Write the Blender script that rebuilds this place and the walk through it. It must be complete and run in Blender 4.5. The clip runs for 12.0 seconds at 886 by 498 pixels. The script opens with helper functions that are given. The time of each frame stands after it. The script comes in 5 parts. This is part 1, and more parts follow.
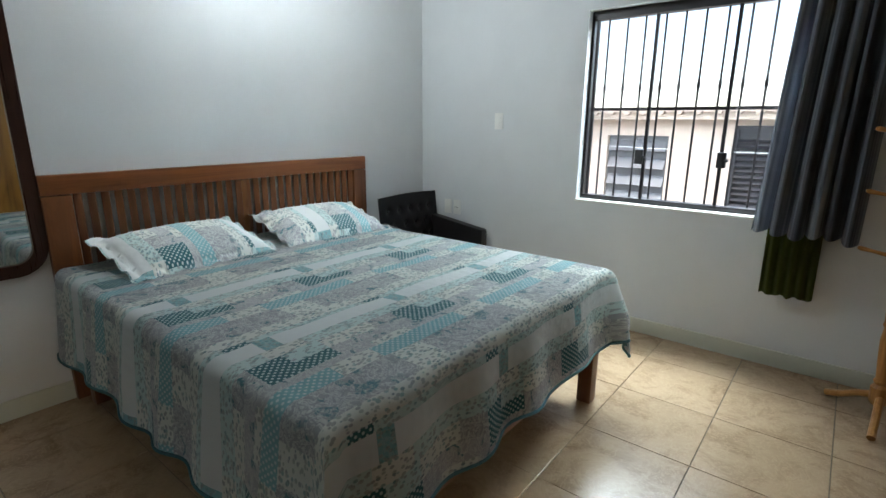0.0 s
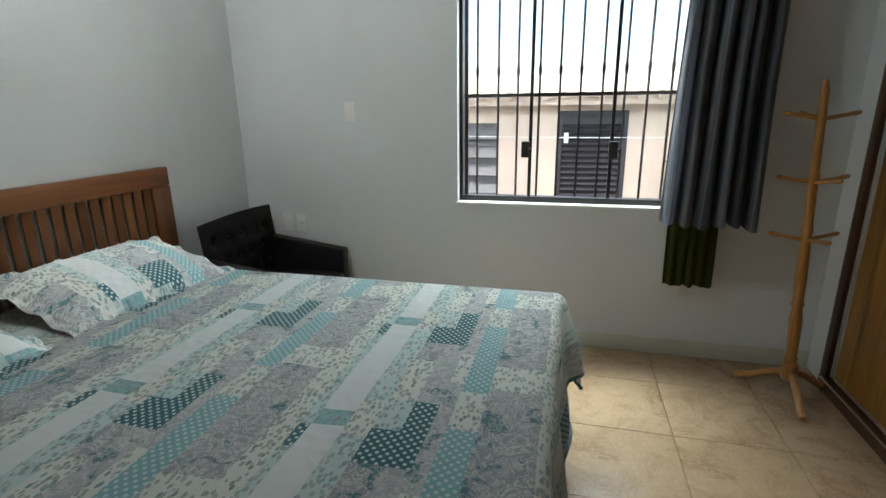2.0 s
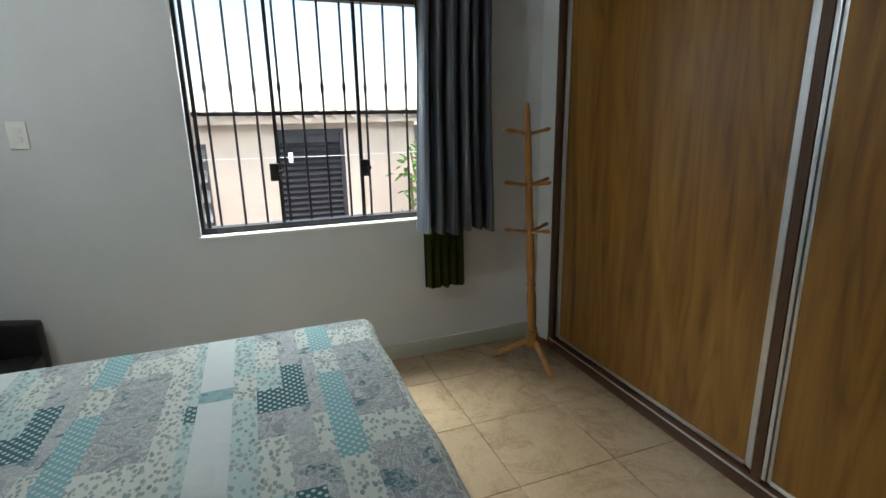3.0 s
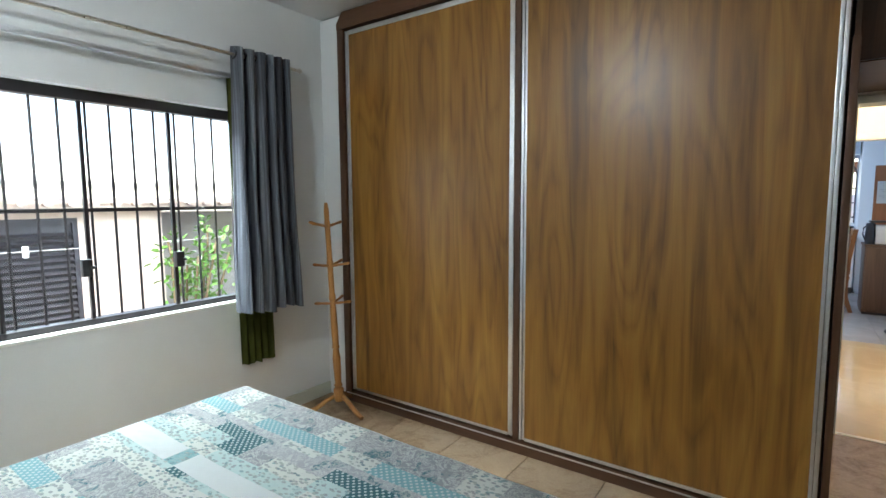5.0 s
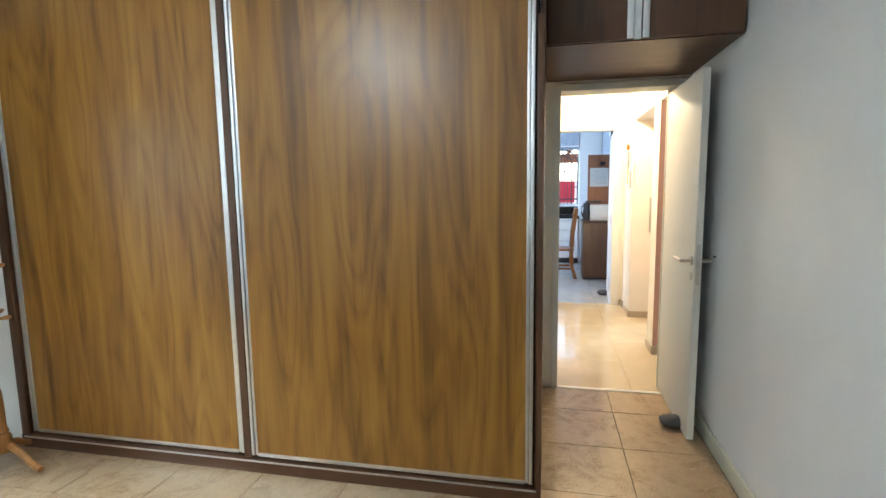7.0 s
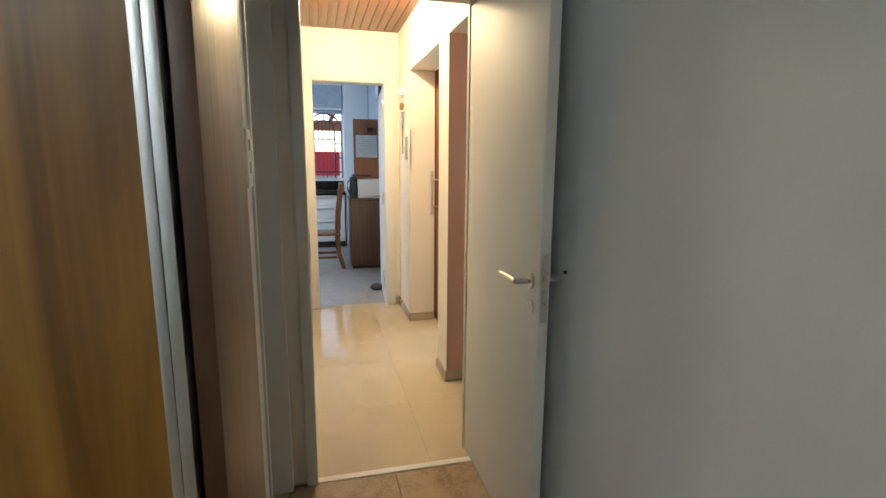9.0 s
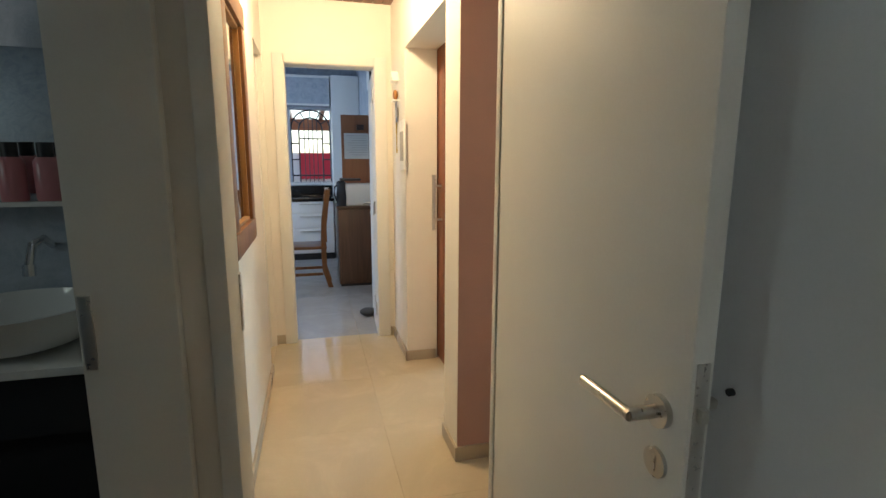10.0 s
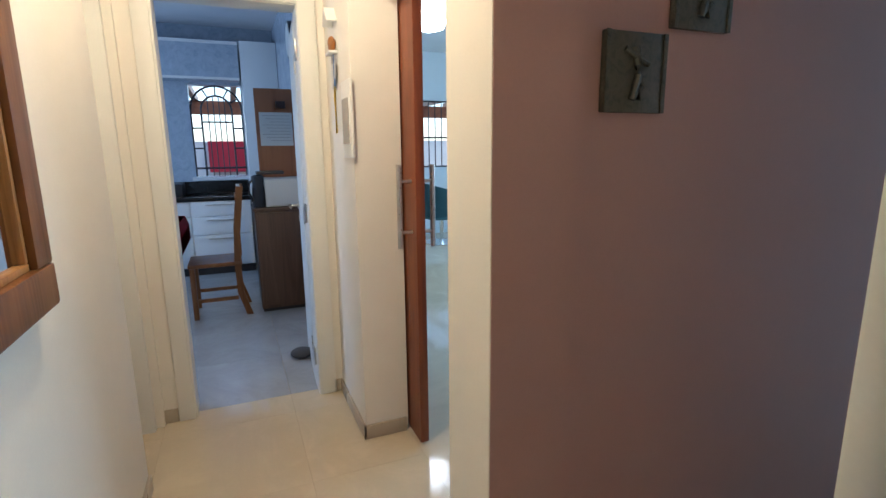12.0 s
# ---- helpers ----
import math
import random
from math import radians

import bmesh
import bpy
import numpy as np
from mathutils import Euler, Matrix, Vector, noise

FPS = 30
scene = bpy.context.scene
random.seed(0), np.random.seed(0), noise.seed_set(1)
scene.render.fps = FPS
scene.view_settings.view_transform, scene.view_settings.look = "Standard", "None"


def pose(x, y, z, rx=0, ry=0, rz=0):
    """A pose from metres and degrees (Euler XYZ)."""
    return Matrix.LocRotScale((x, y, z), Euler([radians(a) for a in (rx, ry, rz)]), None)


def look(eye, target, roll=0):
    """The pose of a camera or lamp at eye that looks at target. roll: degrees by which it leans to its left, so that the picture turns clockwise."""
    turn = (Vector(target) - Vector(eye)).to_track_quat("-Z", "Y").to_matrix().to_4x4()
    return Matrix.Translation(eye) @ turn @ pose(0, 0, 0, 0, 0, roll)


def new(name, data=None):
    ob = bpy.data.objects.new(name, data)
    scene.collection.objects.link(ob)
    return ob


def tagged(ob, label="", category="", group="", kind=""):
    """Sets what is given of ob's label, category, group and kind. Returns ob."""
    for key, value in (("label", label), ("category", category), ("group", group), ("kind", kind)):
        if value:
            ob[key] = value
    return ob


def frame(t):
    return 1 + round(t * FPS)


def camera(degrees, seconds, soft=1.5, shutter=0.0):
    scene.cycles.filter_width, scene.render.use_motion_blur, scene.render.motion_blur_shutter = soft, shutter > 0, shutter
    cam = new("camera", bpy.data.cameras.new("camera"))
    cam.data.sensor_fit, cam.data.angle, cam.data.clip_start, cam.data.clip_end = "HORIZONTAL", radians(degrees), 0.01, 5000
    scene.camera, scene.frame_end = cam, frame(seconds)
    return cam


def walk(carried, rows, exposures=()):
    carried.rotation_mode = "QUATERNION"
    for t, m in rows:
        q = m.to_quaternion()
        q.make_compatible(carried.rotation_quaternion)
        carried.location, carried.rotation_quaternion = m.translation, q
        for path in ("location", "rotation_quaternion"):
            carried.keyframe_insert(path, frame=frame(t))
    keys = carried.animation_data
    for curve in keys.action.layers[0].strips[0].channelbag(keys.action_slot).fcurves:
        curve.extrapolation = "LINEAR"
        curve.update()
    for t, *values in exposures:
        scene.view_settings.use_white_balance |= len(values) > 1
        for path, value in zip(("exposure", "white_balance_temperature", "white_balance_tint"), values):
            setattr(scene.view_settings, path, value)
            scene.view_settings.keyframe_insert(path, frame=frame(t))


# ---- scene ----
cam = camera(83.2, 12.0)
# seconds, x, y, z in metres, yaw, pitch, roll in degrees
PATH = [
    (0.0, 0.068, -0.034, 1.350, 38.91, -14.18, -0.40),
    (0.5, -0.120, -0.002, 1.371, 36.05, -14.39, -0.40),
    (1.0, -0.302, 0.162, 1.353, 32.13, -14.84, -0.50),
    (1.5, -0.517, 0.291, 1.348, 24.92, -15.25, -0.00),
    (2.0, -0.744, 0.376, 1.372, 14.00, -15.61, 0.70),
    (2.5, -0.907, 0.494, 1.362, -2.26, -15.04, 0.90),
    (3.0, -1.090, 0.516, 1.384, -20.73, -14.24, 1.10),
    (3.5, -1.365, 0.448, 1.449, -36.41, -12.91, 1.00),
    (3.7, -1.453, 0.432, 1.453, -39.28, -11.89, 0.70),
    (5.3, -2.051, 0.272, 1.504, -57.17, -3.67, 0.40),
    (5.5, -2.060, 0.241, 1.520, -58.44, -2.09, 0.50),
    (6.0, -2.046, 0.191, 1.540, -62.69, -1.38, 0.70),
    (6.5, -1.880, 0.183, 1.463, -69.45, -4.42, 1.10),
    (7.0, -1.587, 0.134, 1.414, -78.23, -6.95, 0.80),
    (7.5, -1.274, 0.104, 1.362, -87.95, -7.96, 0.50),
    (7.7, -1.140, 0.086, 1.358, -91.90, -9.20, 0.50),
    (9.3, 0.140, -0.027, 1.382, -104.59, -9.92, -0.47),
    (9.5, 0.313, -0.075, 1.371, -104.34, -9.94, -0.38),
    (10.0, 0.712, -0.136, 1.375, -104.63, -9.92, -0.18),
    (10.5, 1.086, -0.156, 1.373, -106.16, -10.04, 0.18),
    (11.0, 1.437, -0.207, 1.343, -107.30, -10.64, 0.48),
    (11.5, 1.652, -0.216, 1.353, -109.49, -11.04, 0.60),
    (12.0, 1.845, -0.251, 1.349, -112.77, -11.20, 0.61),
]
EXPOSURES = [(0.0, 1.75, 6450, 10), (1.5, 1.45, 6800, 10), (2.5, 1.25, 7000, 10), (3.7, 1.55, 6500, 10), (5.3, 2.4, 6600, 10), (6.0, 2.65, 6700, 9), (6.5, 2.85, 6600, 8), (7.0, 2.85, 6500, 8), (7.5, 2.2, 6200, 8), (7.7, 2.1, 6200, 8), (9.3, 1.9, 7000, 8), (10.0, 1.6, 6800, 8), (10.5, 1.5, 6200, 8), (11.5, 1.4, 5500, 8), (12.0, 1.4, 5600, 8)]
walk(cam, [(t, pose(x, y, z, 90 + pitch, roll, yaw)) for t, x, y, z, yaw, pitch, roll in PATH], EXPOSURES)

# ---- world and lights ----
world = bpy.data.worlds.new("sky")
scene.world = world
world.use_nodes = True
wn = world.node_tree.nodes
sky = wn.new("ShaderNodeTexSky")
sky.sky_type, sky.sun_disc = "NISHITA", False
sky.sun_elevation, sky.sun_rotation = radians(55), radians(200)
sky.air_density, sky.dust_density = 1.0, 1.0
wn["Background"].inputs["Strength"].default_value = 0.15
world.node_tree.links.new(sky.outputs[0], wn["Background"].inputs[0])


def lamp(name, kind, m, energy, color, size=0.1, size_y=None):
    data = bpy.data.lights.new(name, kind)
    data.energy, data.color = energy, color
    if kind == "AREA":
        data.shape, data.size, data.size_y = "RECTANGLE", size, size_y or size
    elif kind == "SUN":
        data.angle = radians(size)
    else:
        data.shadow_soft_size = size
    ob = new(name, data)
    ob.matrix_world = m
    return ob


LAMP = (-2.15, 1.70)
lamp("sun", "SUN", look((0, 0, 10), (2.0, 5.0, 0)), 1.0, (1, 0.96, 0.9), 12)
# added panel outside, hidden above the lintel, boosts the sky's light
lamp("window_daylight", "AREA", look((-0.73, 4.15, 3.0), (-0.73, 1.6, 0.9)), 165, (0.82, 0.95, 1.0), 2.6, 1.1)
lamp("bedroom_bulb", "POINT", pose(LAMP[0], LAMP[1], 2.62), 9.5, (0.88, 0.97, 1.0), 0.09)
lamp("corridor_bulb", "POINT", pose(3.30, -0.25, 2.41), 20, (1.0, 0.80, 0.52), 0.06)
# panel before an unseen side window, supposed from the kitchen's blue light
lamp("kitchen_side_daylight", "AREA", look((6.6, 2.75, 1.6), (6.6, 0.0, 1.1)), 20, (0.52, 0.70, 1.0), 1.4, 1.1)
# added fill panel that brightens the living room from an unseen side
lamp("living_fill", "AREA", look((6.0, -5.3, 1.6), (6.0, -2.0, 1.0)), 38, (0.50, 0.75, 1.0), 2.2, 1.2)
# fill panel added to brighten the bathroom, no such source known
lamp("bathroom_fill", "AREA", look((1.6, 2.15, 1.8), (1.6, 0.6, 1.0)), 0.8, (0.8, 0.95, 0.95), 0.5, 0.4)


# ---- materials ----
class Net:
    """A short way to wire a node material."""

    def __init__(self, name, rough=0.5, metal=0.0, spec=0.5):
        self.mat = bpy.data.materials.new(name)
        self.mat.use_nodes = True
        self.nodes, self.links = self.mat.node_tree.nodes, self.mat.node_tree.links
        self.bsdf = self.nodes["Principled BSDF"]
        self.set("Roughness", rough)
        self.set("Metallic", metal)
        self.set("Specular IOR Level", spec)

    def set(self, key, value):
        if isinstance(value, tuple) and len(value) == 3:
            value = (*value, 1)
        if hasattr(value, "is_output"):
            self.links.new(value, self.bsdf.inputs[key])
        else:
            self.bsdf.inputs[key].default_value = value
        return self

    def node(self, kind, ins=(), **attrs):
        n = self.nodes.new(kind)
        if "operation" in attrs:
            n.operation = attrs["operation"]
        if "noise_dimensions" in attrs:
            n.noise_dimensions = attrs["noise_dimensions"]
        if "data_type" in attrs:
            n.data_type, n.blend_type = attrs["data_type"], attrs["blend_type"]
        for k, v in (ins.items() if isinstance(ins, dict) else enumerate(ins)):
            if hasattr(v, "is_output"):
                self.links.new(v, n.inputs[k])
            elif v is not None:
                n.inputs[k].default_value = v
        return n

    def math(self, op, a, b=None, c=None):
        return self.node("ShaderNodeMath", (a, b, c), operation=op).outputs[0]

    def coords(self, scale=(1, 1, 1), kind="Object", rot=(0, 0, 0), shift=None):
        c = self.node("ShaderNodeTexCoord").outputs[kind]
        m = self.node("ShaderNodeMapping", {"Vector": c, "Scale": scale, "Rotation": rot})
        if shift is not None:
            self.links.new(shift, m.inputs["Location"])
        return m.outputs[0]

    def noise(self, vec, scale, detail=4, rough=0.55, dist=0.0):
        return self.node("ShaderNodeTexNoise", {"Vector": vec, "Scale": scale, "Detail": detail, "Roughness": rough, "Distortion": dist}).outputs["Fac"]

    def ramp(self, fac, stops, mode="LINEAR"):
        r = self.node("ShaderNodeValToRGB", {"Fac": fac})
        r.color_ramp.interpolation = mode
        e = r.color_ramp.elements
        while len(e) < len(stops):
            e.new(1.0)
        for k, (p, c) in zip(e, sorted(stops)):
            k.position, k.color = p, (*c, 1) if isinstance(c, tuple) else (c, c, c, 1)
        return r.outputs[0]

    def mix(self, fac, a, b, blend="MIX"):
        n = self.node("ShaderNodeMix", {0: fac}, data_type="RGBA", blend_type=blend)
        for k, v in ((6, a), (7, b)):
            if hasattr(v, "is_output"):
                self.links.new(v, n.inputs[k])
            else:
                n.inputs[k].default_value = (*v, 1)
        return n.outputs[2]

    def bump(self, height, strength=0.2, dist=0.002):
        b = self.node("ShaderNodeBump", {"Strength": strength, "Distance": dist, "Height": height})
        self.links.new(b.outputs[0], self.bsdf.inputs["Normal"])
        return self


def scaled(c, k):
    return tuple(min(1.0, v * k) for v in c)


def paint(name, color, rough=0.6, amount=0.06, bump=0.12, grain=180):
    """Painted or moulded surface: broad blotches, fine grain, slight relief."""
    n = Net(name, rough)
    v = n.coords()
    broad, fine = n.noise(v, 1.7, 5), n.noise(v, grain, 3)
    c = n.ramp(broad, [(0.3, scaled(color, 1 - amount)), (0.7, scaled(color, 1 + amount * 0.6))])
    c = n.mix(0.10, c, n.ramp(fine, [(0.3, scaled(color, 0.82)), (0.7, scaled(color, 1.12))]))
    n.set("Base Color", c)
    n.set("Roughness", n.math("MULTIPLY_ADD", broad, 0.18, rough - 0.09))
    n.bump(n.math("ADD", n.math("MULTIPLY", fine, 0.5), n.noise(v, 26, 3)), bump, 0.002)
    return n.mat


def wood(name, dark, mid, light, along="z", rough=0.4, size=1.0, coat=0.0, figure=0.28):
    """Timber with long grain along one axis."""
    n = Net(name, rough)
    s = {"x": (0.55, 9, 9), "y": (9, 0.55, 9), "z": (9, 9, 0.55)}[along]
    rnd = n.node("ShaderNodeObjectInfo").outputs["Random"]
    off = n.node("ShaderNodeCombineXYZ", [n.math("MULTIPLY", rnd, 7.0), n.math("MULTIPLY", rnd, 13.0), n.math("MULTIPLY", rnd, 3.0)]).outputs[0]
    v = n.coords(tuple(k * size for k in s), shift=off)
    g = n.noise(v, 1.0, 6, 0.6, 1.2)
    rings = n.math("FRACT", n.math("MULTIPLY", g, 7.0))
    if figure > 0.5:
        g2 = n.noise(n.coords((4.2, 4.2, 0.62), shift=off), 1.0, 2.0, 0.4, 0.15)
        rings = n.math("FRACT", n.math("ADD", n.math("MULTIPLY", g2, 10.0), n.math("MULTIPLY", n.noise(n.coords((70, 70, 4)), 1.0, 2), 0.35)))
    fibre = n.noise(n.coords(tuple(k * size * 14 if k > 1 else k * 3 for k in s)), 1.0, 3)
    c = n.ramp(g, [(0.28, dark), (0.5, mid), (0.75, light)])
    c = n.mix(min(figure, 0.24), c, n.ramp(rings, [(0.0, mid), (0.45, light), (0.85, dark), (1.0, mid)]))
    c = n.mix(n.math("MULTIPLY", fibre, 0.35), c, dark)
    n.set("Base Color", c)
    n.set("Roughness", n.math("MULTIPLY_ADD", fibre, 0.2, rough - 0.1))
    if coat:
        n.set("Coat Weight", coat).set("Coat Roughness", 0.25)
    n.bump(fibre, 0.12, 0.001)
    return n.mat


def metal(name, color, rough=0.3):
    n = Net(name, rough, 1.0)
    v = n.coords((4, 4, 4))
    n.set("Base Color", n.ramp(n.noise(v, 6, 3), [(0.3, scaled(color, 0.9)), (0.7, color)]))
    n.set("Roughness", n.math("MULTIPLY_ADD", n.noise(v, 20, 2), 0.04, rough - 0.02))
    return n.mat


def plain_glass(name, tint=(1, 1, 1), rough=0.0):
    n = Net(name, rough)
    n.set("Transmission Weight", 1.0).set("Base Color", tint).set("IOR", 1.45)
    return n.mat


def glow(name, color, strength):
    n = Net(name)
    n.set("Base Color", color).set("Emission Color", color).set("Emission Strength", strength)
    return n.mat


def ceramic_tile(name, base, vein, rough=0.18, amount=0.5, size=1.0):
    """Glazed floor tile with cloudy marbling that differs from tile to tile."""
    n = Net(name, rough)
    rnd = n.node("ShaderNodeObjectInfo").outputs["Random"]
    off = n.node("ShaderNodeCombineXYZ", [n.math("MULTIPLY", rnd, 31.0), n.math("MULTIPLY", rnd, 17.0), 0.0]).outputs[0]
    v = n.coords((1, 1, 1), shift=off)
    cloud = n.noise(v, 4.5 * size, 7, 0.62, 1.4)
    veins = n.noise(v, 9 * size, 5, 0.6, 3.0)
    c = n.ramp(cloud, [(0.3, vein), (0.52, base), (0.72, scaled(base, 1.14))])
    line = n.ramp(veins, [(0.46, 0.0), (0.5, 1.0), (0.54, 0.0)])
    c = n.mix(n.math("MULTIPLY", line, amount), c, scaled(base, 1.3))
    c = n.mix(n.math("MULTIPLY", n.noise(v, 60, 3), 0.22), c, scaled(vein, 0.85))
    c = n.mix(n.math("MULTIPLY", rnd, 0.14), c, scaled(vein, 0.9))
    n.set("Base Color", c)
    n.set("Roughness", n.math("MULTIPLY_ADD", cloud, 0.16, rough - 0.06))
    n.bump(n.noise(v, 14, 3), 0.04, 0.002)
    return n.mat


M_WALL = paint("bedroom_wall_paint", (0.66, 0.68, 0.69), 0.62)
M_CREAM = paint("corridor_wall_paint", (0.78, 0.74, 0.66), 0.55)
M_PINK = paint("pink_wall_paint", (0.55, 0.325, 0.285), 0.55, 0.05, 0.3)
M_CEIL = paint("ceiling_paint", (0.78, 0.79, 0.80), 0.7)
M_DOORWHITE = paint("white_door_lacquer", (0.72, 0.71, 0.66), 0.58, 0.03, 0.04)
M_BASE = paint("pale_green_skirting", (0.56, 0.58, 0.50), 0.4)
M_BASE_TILE = paint("beige_skirting_tile", (0.45, 0.38, 0.29), 0.3)
M_TILE = ceramic_tile("beige_floor_tile", (0.40, 0.29, 0.185), (0.25, 0.165, 0.095))
M_PORC = ceramic_tile("cream_porcelain", (0.60, 0.505, 0.36), (0.565, 0.475, 0.335), 0.06, 0.05, 0.5)
M_GREYTILE = ceramic_tile("grey_porcelain", (0.42, 0.42, 0.42), (0.36, 0.36, 0.36), 0.2, 0.1, 0.5)
M_GROUT = paint("grout", (0.17, 0.135, 0.09), 0.9)
M_GROUT2 = paint("pale_grout", (0.44, 0.36, 0.24), 0.5)
M_WARD = wood("wardrobe_walnut_print", (0.080, 0.032, 0.006), (0.27, 0.122, 0.022), (0.40, 0.210, 0.042), "z", 0.34, 0.9, 0.0, 0.51)
M_WARDDARK = wood("wardrobe_edge", (0.045, 0.018, 0.009), (0.085, 0.036, 0.016), (0.12, 0.055, 0.025), "z", 0.4)
M_WARDY = wood("wardrobe_rail_wood", (0.045, 0.018, 0.009), (0.085, 0.036, 0.016), (0.12, 0.055, 0.025), "y", 0.4)
M_BED = wood("bed_wood", (0.13, 0.038, 0.009), (0.24, 0.075, 0.018), (0.33, 0.12, 0.03), "y", 0.4)
M_SLAT = wood("bed_slat_wood", (0.085, 0.027, 0.009), (0.17, 0.058, 0.017), (0.24, 0.09, 0.028), "z", 0.42)
M_PINE = wood("varnished_pine", (0.26, 0.11, 0.025), (0.42, 0.19, 0.05), (0.52, 0.27, 0.08), "z", 0.38, 2.0)
M_REDWOOD = wood("red_door_wood", (0.10, 0.022, 0.006), (0.19, 0.045, 0.012), (0.26, 0.075, 0.02), "z", 0.35)
M_FRAMEWOOD = wood("mirror_frame_wood", (0.11, 0.036, 0.008), (0.21, 0.080, 0.018), (0.29, 0.125, 0.032), "z", 0.35)
M_MAHOG = wood("dark_mirror_frame", (0.012, 0.004, 0.003), (0.030, 0.009, 0.006), (0.045, 0.016, 0.010), "z", 0.3)
M_PLANK = wood("ceiling_plank_wood", (0.10, 0.03, 0.012), (0.20, 0.07, 0.025), (0.28, 0.11, 0.04), "x", 0.4)
M_KCAB = wood("kitchen_cabinet_wood", (0.06, 0.03, 0.015), (0.11, 0.055, 0.028), (0.16, 0.085, 0.045), "z", 0.45)
M_BOARD = wood("notice_board_wood", (0.20, 0.07, 0.025), (0.30, 0.115, 0.045), (0.36, 0.15, 0.06), "z", 0.5)
M_ALU = metal("brushed_aluminium", (0.72, 0.74, 0.77), 0.38)
M_STEEL = metal("satin_steel", (0.62, 0.60, 0.56), 0.28)
M_CHROME = metal("chrome", (0.8, 0.8, 0.8), 0.1)
M_BLACK = paint("black_painted_steel", (0.018, 0.015, 0.018), 0.4)
M_PLASTIC = paint("white_plastic", (0.80, 0.80, 0.77), 0.35, 0.02, 0.02)
M_DARK = paint("dark_plastic", (0.02, 0.02, 0.022), 0.4)
M_LEATHER = paint("black_leather", (0.008, 0.006, 0.006), 0.42, 0.3, 0.5, 240)
M_GLASS = plain_glass("window_glass")
M_MIRROR = Net("mirror_silver", 0.02, 1.0).set("Base Color", (0.86, 0.88, 0.87)).mat
M_GREEN = paint("olive_cloth", (0.085, 0.10, 0.012), 0.9, 0.25, 0.3)
M_PEACH = paint("peach_render", (0.62, 0.50, 0.42), 0.85, 0.12, 0.4, 60)
M_GREYBAND = paint("grey_concrete", (0.40, 0.38, 0.36), 0.85, 0.15, 0.4, 60)
M_ROOF = paint("clay_roof_tile", (0.46, 0.37, 0.31), 0.85, 0.2, 0.5, 40)
M_SHUTTER = paint("dark_shutter", (0.03, 0.028, 0.035), 0.5)
M_LOUVRE = paint("obscured_glass", (0.15, 0.15, 0.16), 0.5)
M_STONE = paint("dark_grey_stone", (0.06, 0.06, 0.062), 0.8, 0.25, 0.6, 90)
M_GRANITE = paint("black_granite", (0.014, 0.014, 0.015), 0.12, 0.5, 0.02, 300)
M_PAPER = paint("printed_paper", (0.66, 0.66, 0.62), 0.8, 0.08)
M_TEALCLOTH = paint("dark_teal_binding", (0.05, 0.13, 0.15), 0.85, 0.3, 0.3)
M_RED = paint("red_cloth", (0.42, 0.02, 0.04), 0.85, 0.2, 0.3)
M_BLUETILE = ceramic_tile("blue_grey_wall_tile", (0.44, 0.49, 0.55), (0.33, 0.39, 0.47), 0.2, 0.3, 2.0)
M_LIVWALL = paint("living_wall_paint", (0.60, 0.66, 0.68), 0.6)
M_TEAL = paint("teal_upholstery", (0.05, 0.14, 0.16), 0.8, 0.2, 0.3)
M_PORCELAIN = paint("white_glazed_porcelain", (0.80, 0.80, 0.78), 0.08, 0.02, 0.01)
M_PINKSOAP = paint("pink_plastic_bottle", (0.55, 0.22, 0.24), 0.3, 0.03, 0.02)
M_GLAZE = ceramic_tile("olive_glaze", (0.13, 0.12, 0.09), (0.07, 0.07, 0.06), 0.12, 0.2, 8.0)
M_FANLAMP = glow("opal_lamp_glass", (0.95, 0.98, 1.0), 6.0)
M_WARMLAMP = glow("warm_lamp_glass", (1.0, 0.78, 0.48), 8.0)
M_LEAF = paint("plant_leaf", (0.10, 0.22, 0.035), 0.5, 0.5, 0.2)
M_STEM = paint("plant_stem", (0.16, 0.11, 0.06), 0.8)
M_GOLD = paint("gilt_and_red_figurine", (0.35, 0.14, 0.03), 0.4, 0.6)
M_YELLOW = paint("yellow_cord", (0.65, 0.42, 0.03), 0.7)
M_BLUE = paint("blue_plastic_tag", (0.02, 0.12, 0.35), 0.4)
M_EARTH = paint("garden_ground", (0.20, 0.15, 0.10), 0.9, 0.3, 0.5, 30)


def curtain_cloth():
    n = Net("grey_striped_curtain", 0.85)
    uv = n.coords((1, 1, 1), "UV")
    u = n.node("ShaderNodeSeparateXYZ", [uv]).outputs[0]
    band = n.noise(n.node("ShaderNodeCombineXYZ", [u, 0.0, 0.0]).outputs[0], 9, 6, 0.75)
    c = n.ramp(band, [(0.38, (0.025, 0.026, 0.036)), (0.46, (0.08, 0.088, 0.11)), (0.52, (0.20, 0.225, 0.27)), (0.60, (0.42, 0.45, 0.50))])
    weave = n.noise(n.coords((600, 200, 1), "UV"), 1.0, 2)
    n.set("Base Color", n.mix(n.math("MULTIPLY", weave, 0.3), c, (0.1, 0.105, 0.12)))
    n.bump(weave, 0.2, 0.001)
    n.set("Sheen Weight", 0.15)
    return n.mat


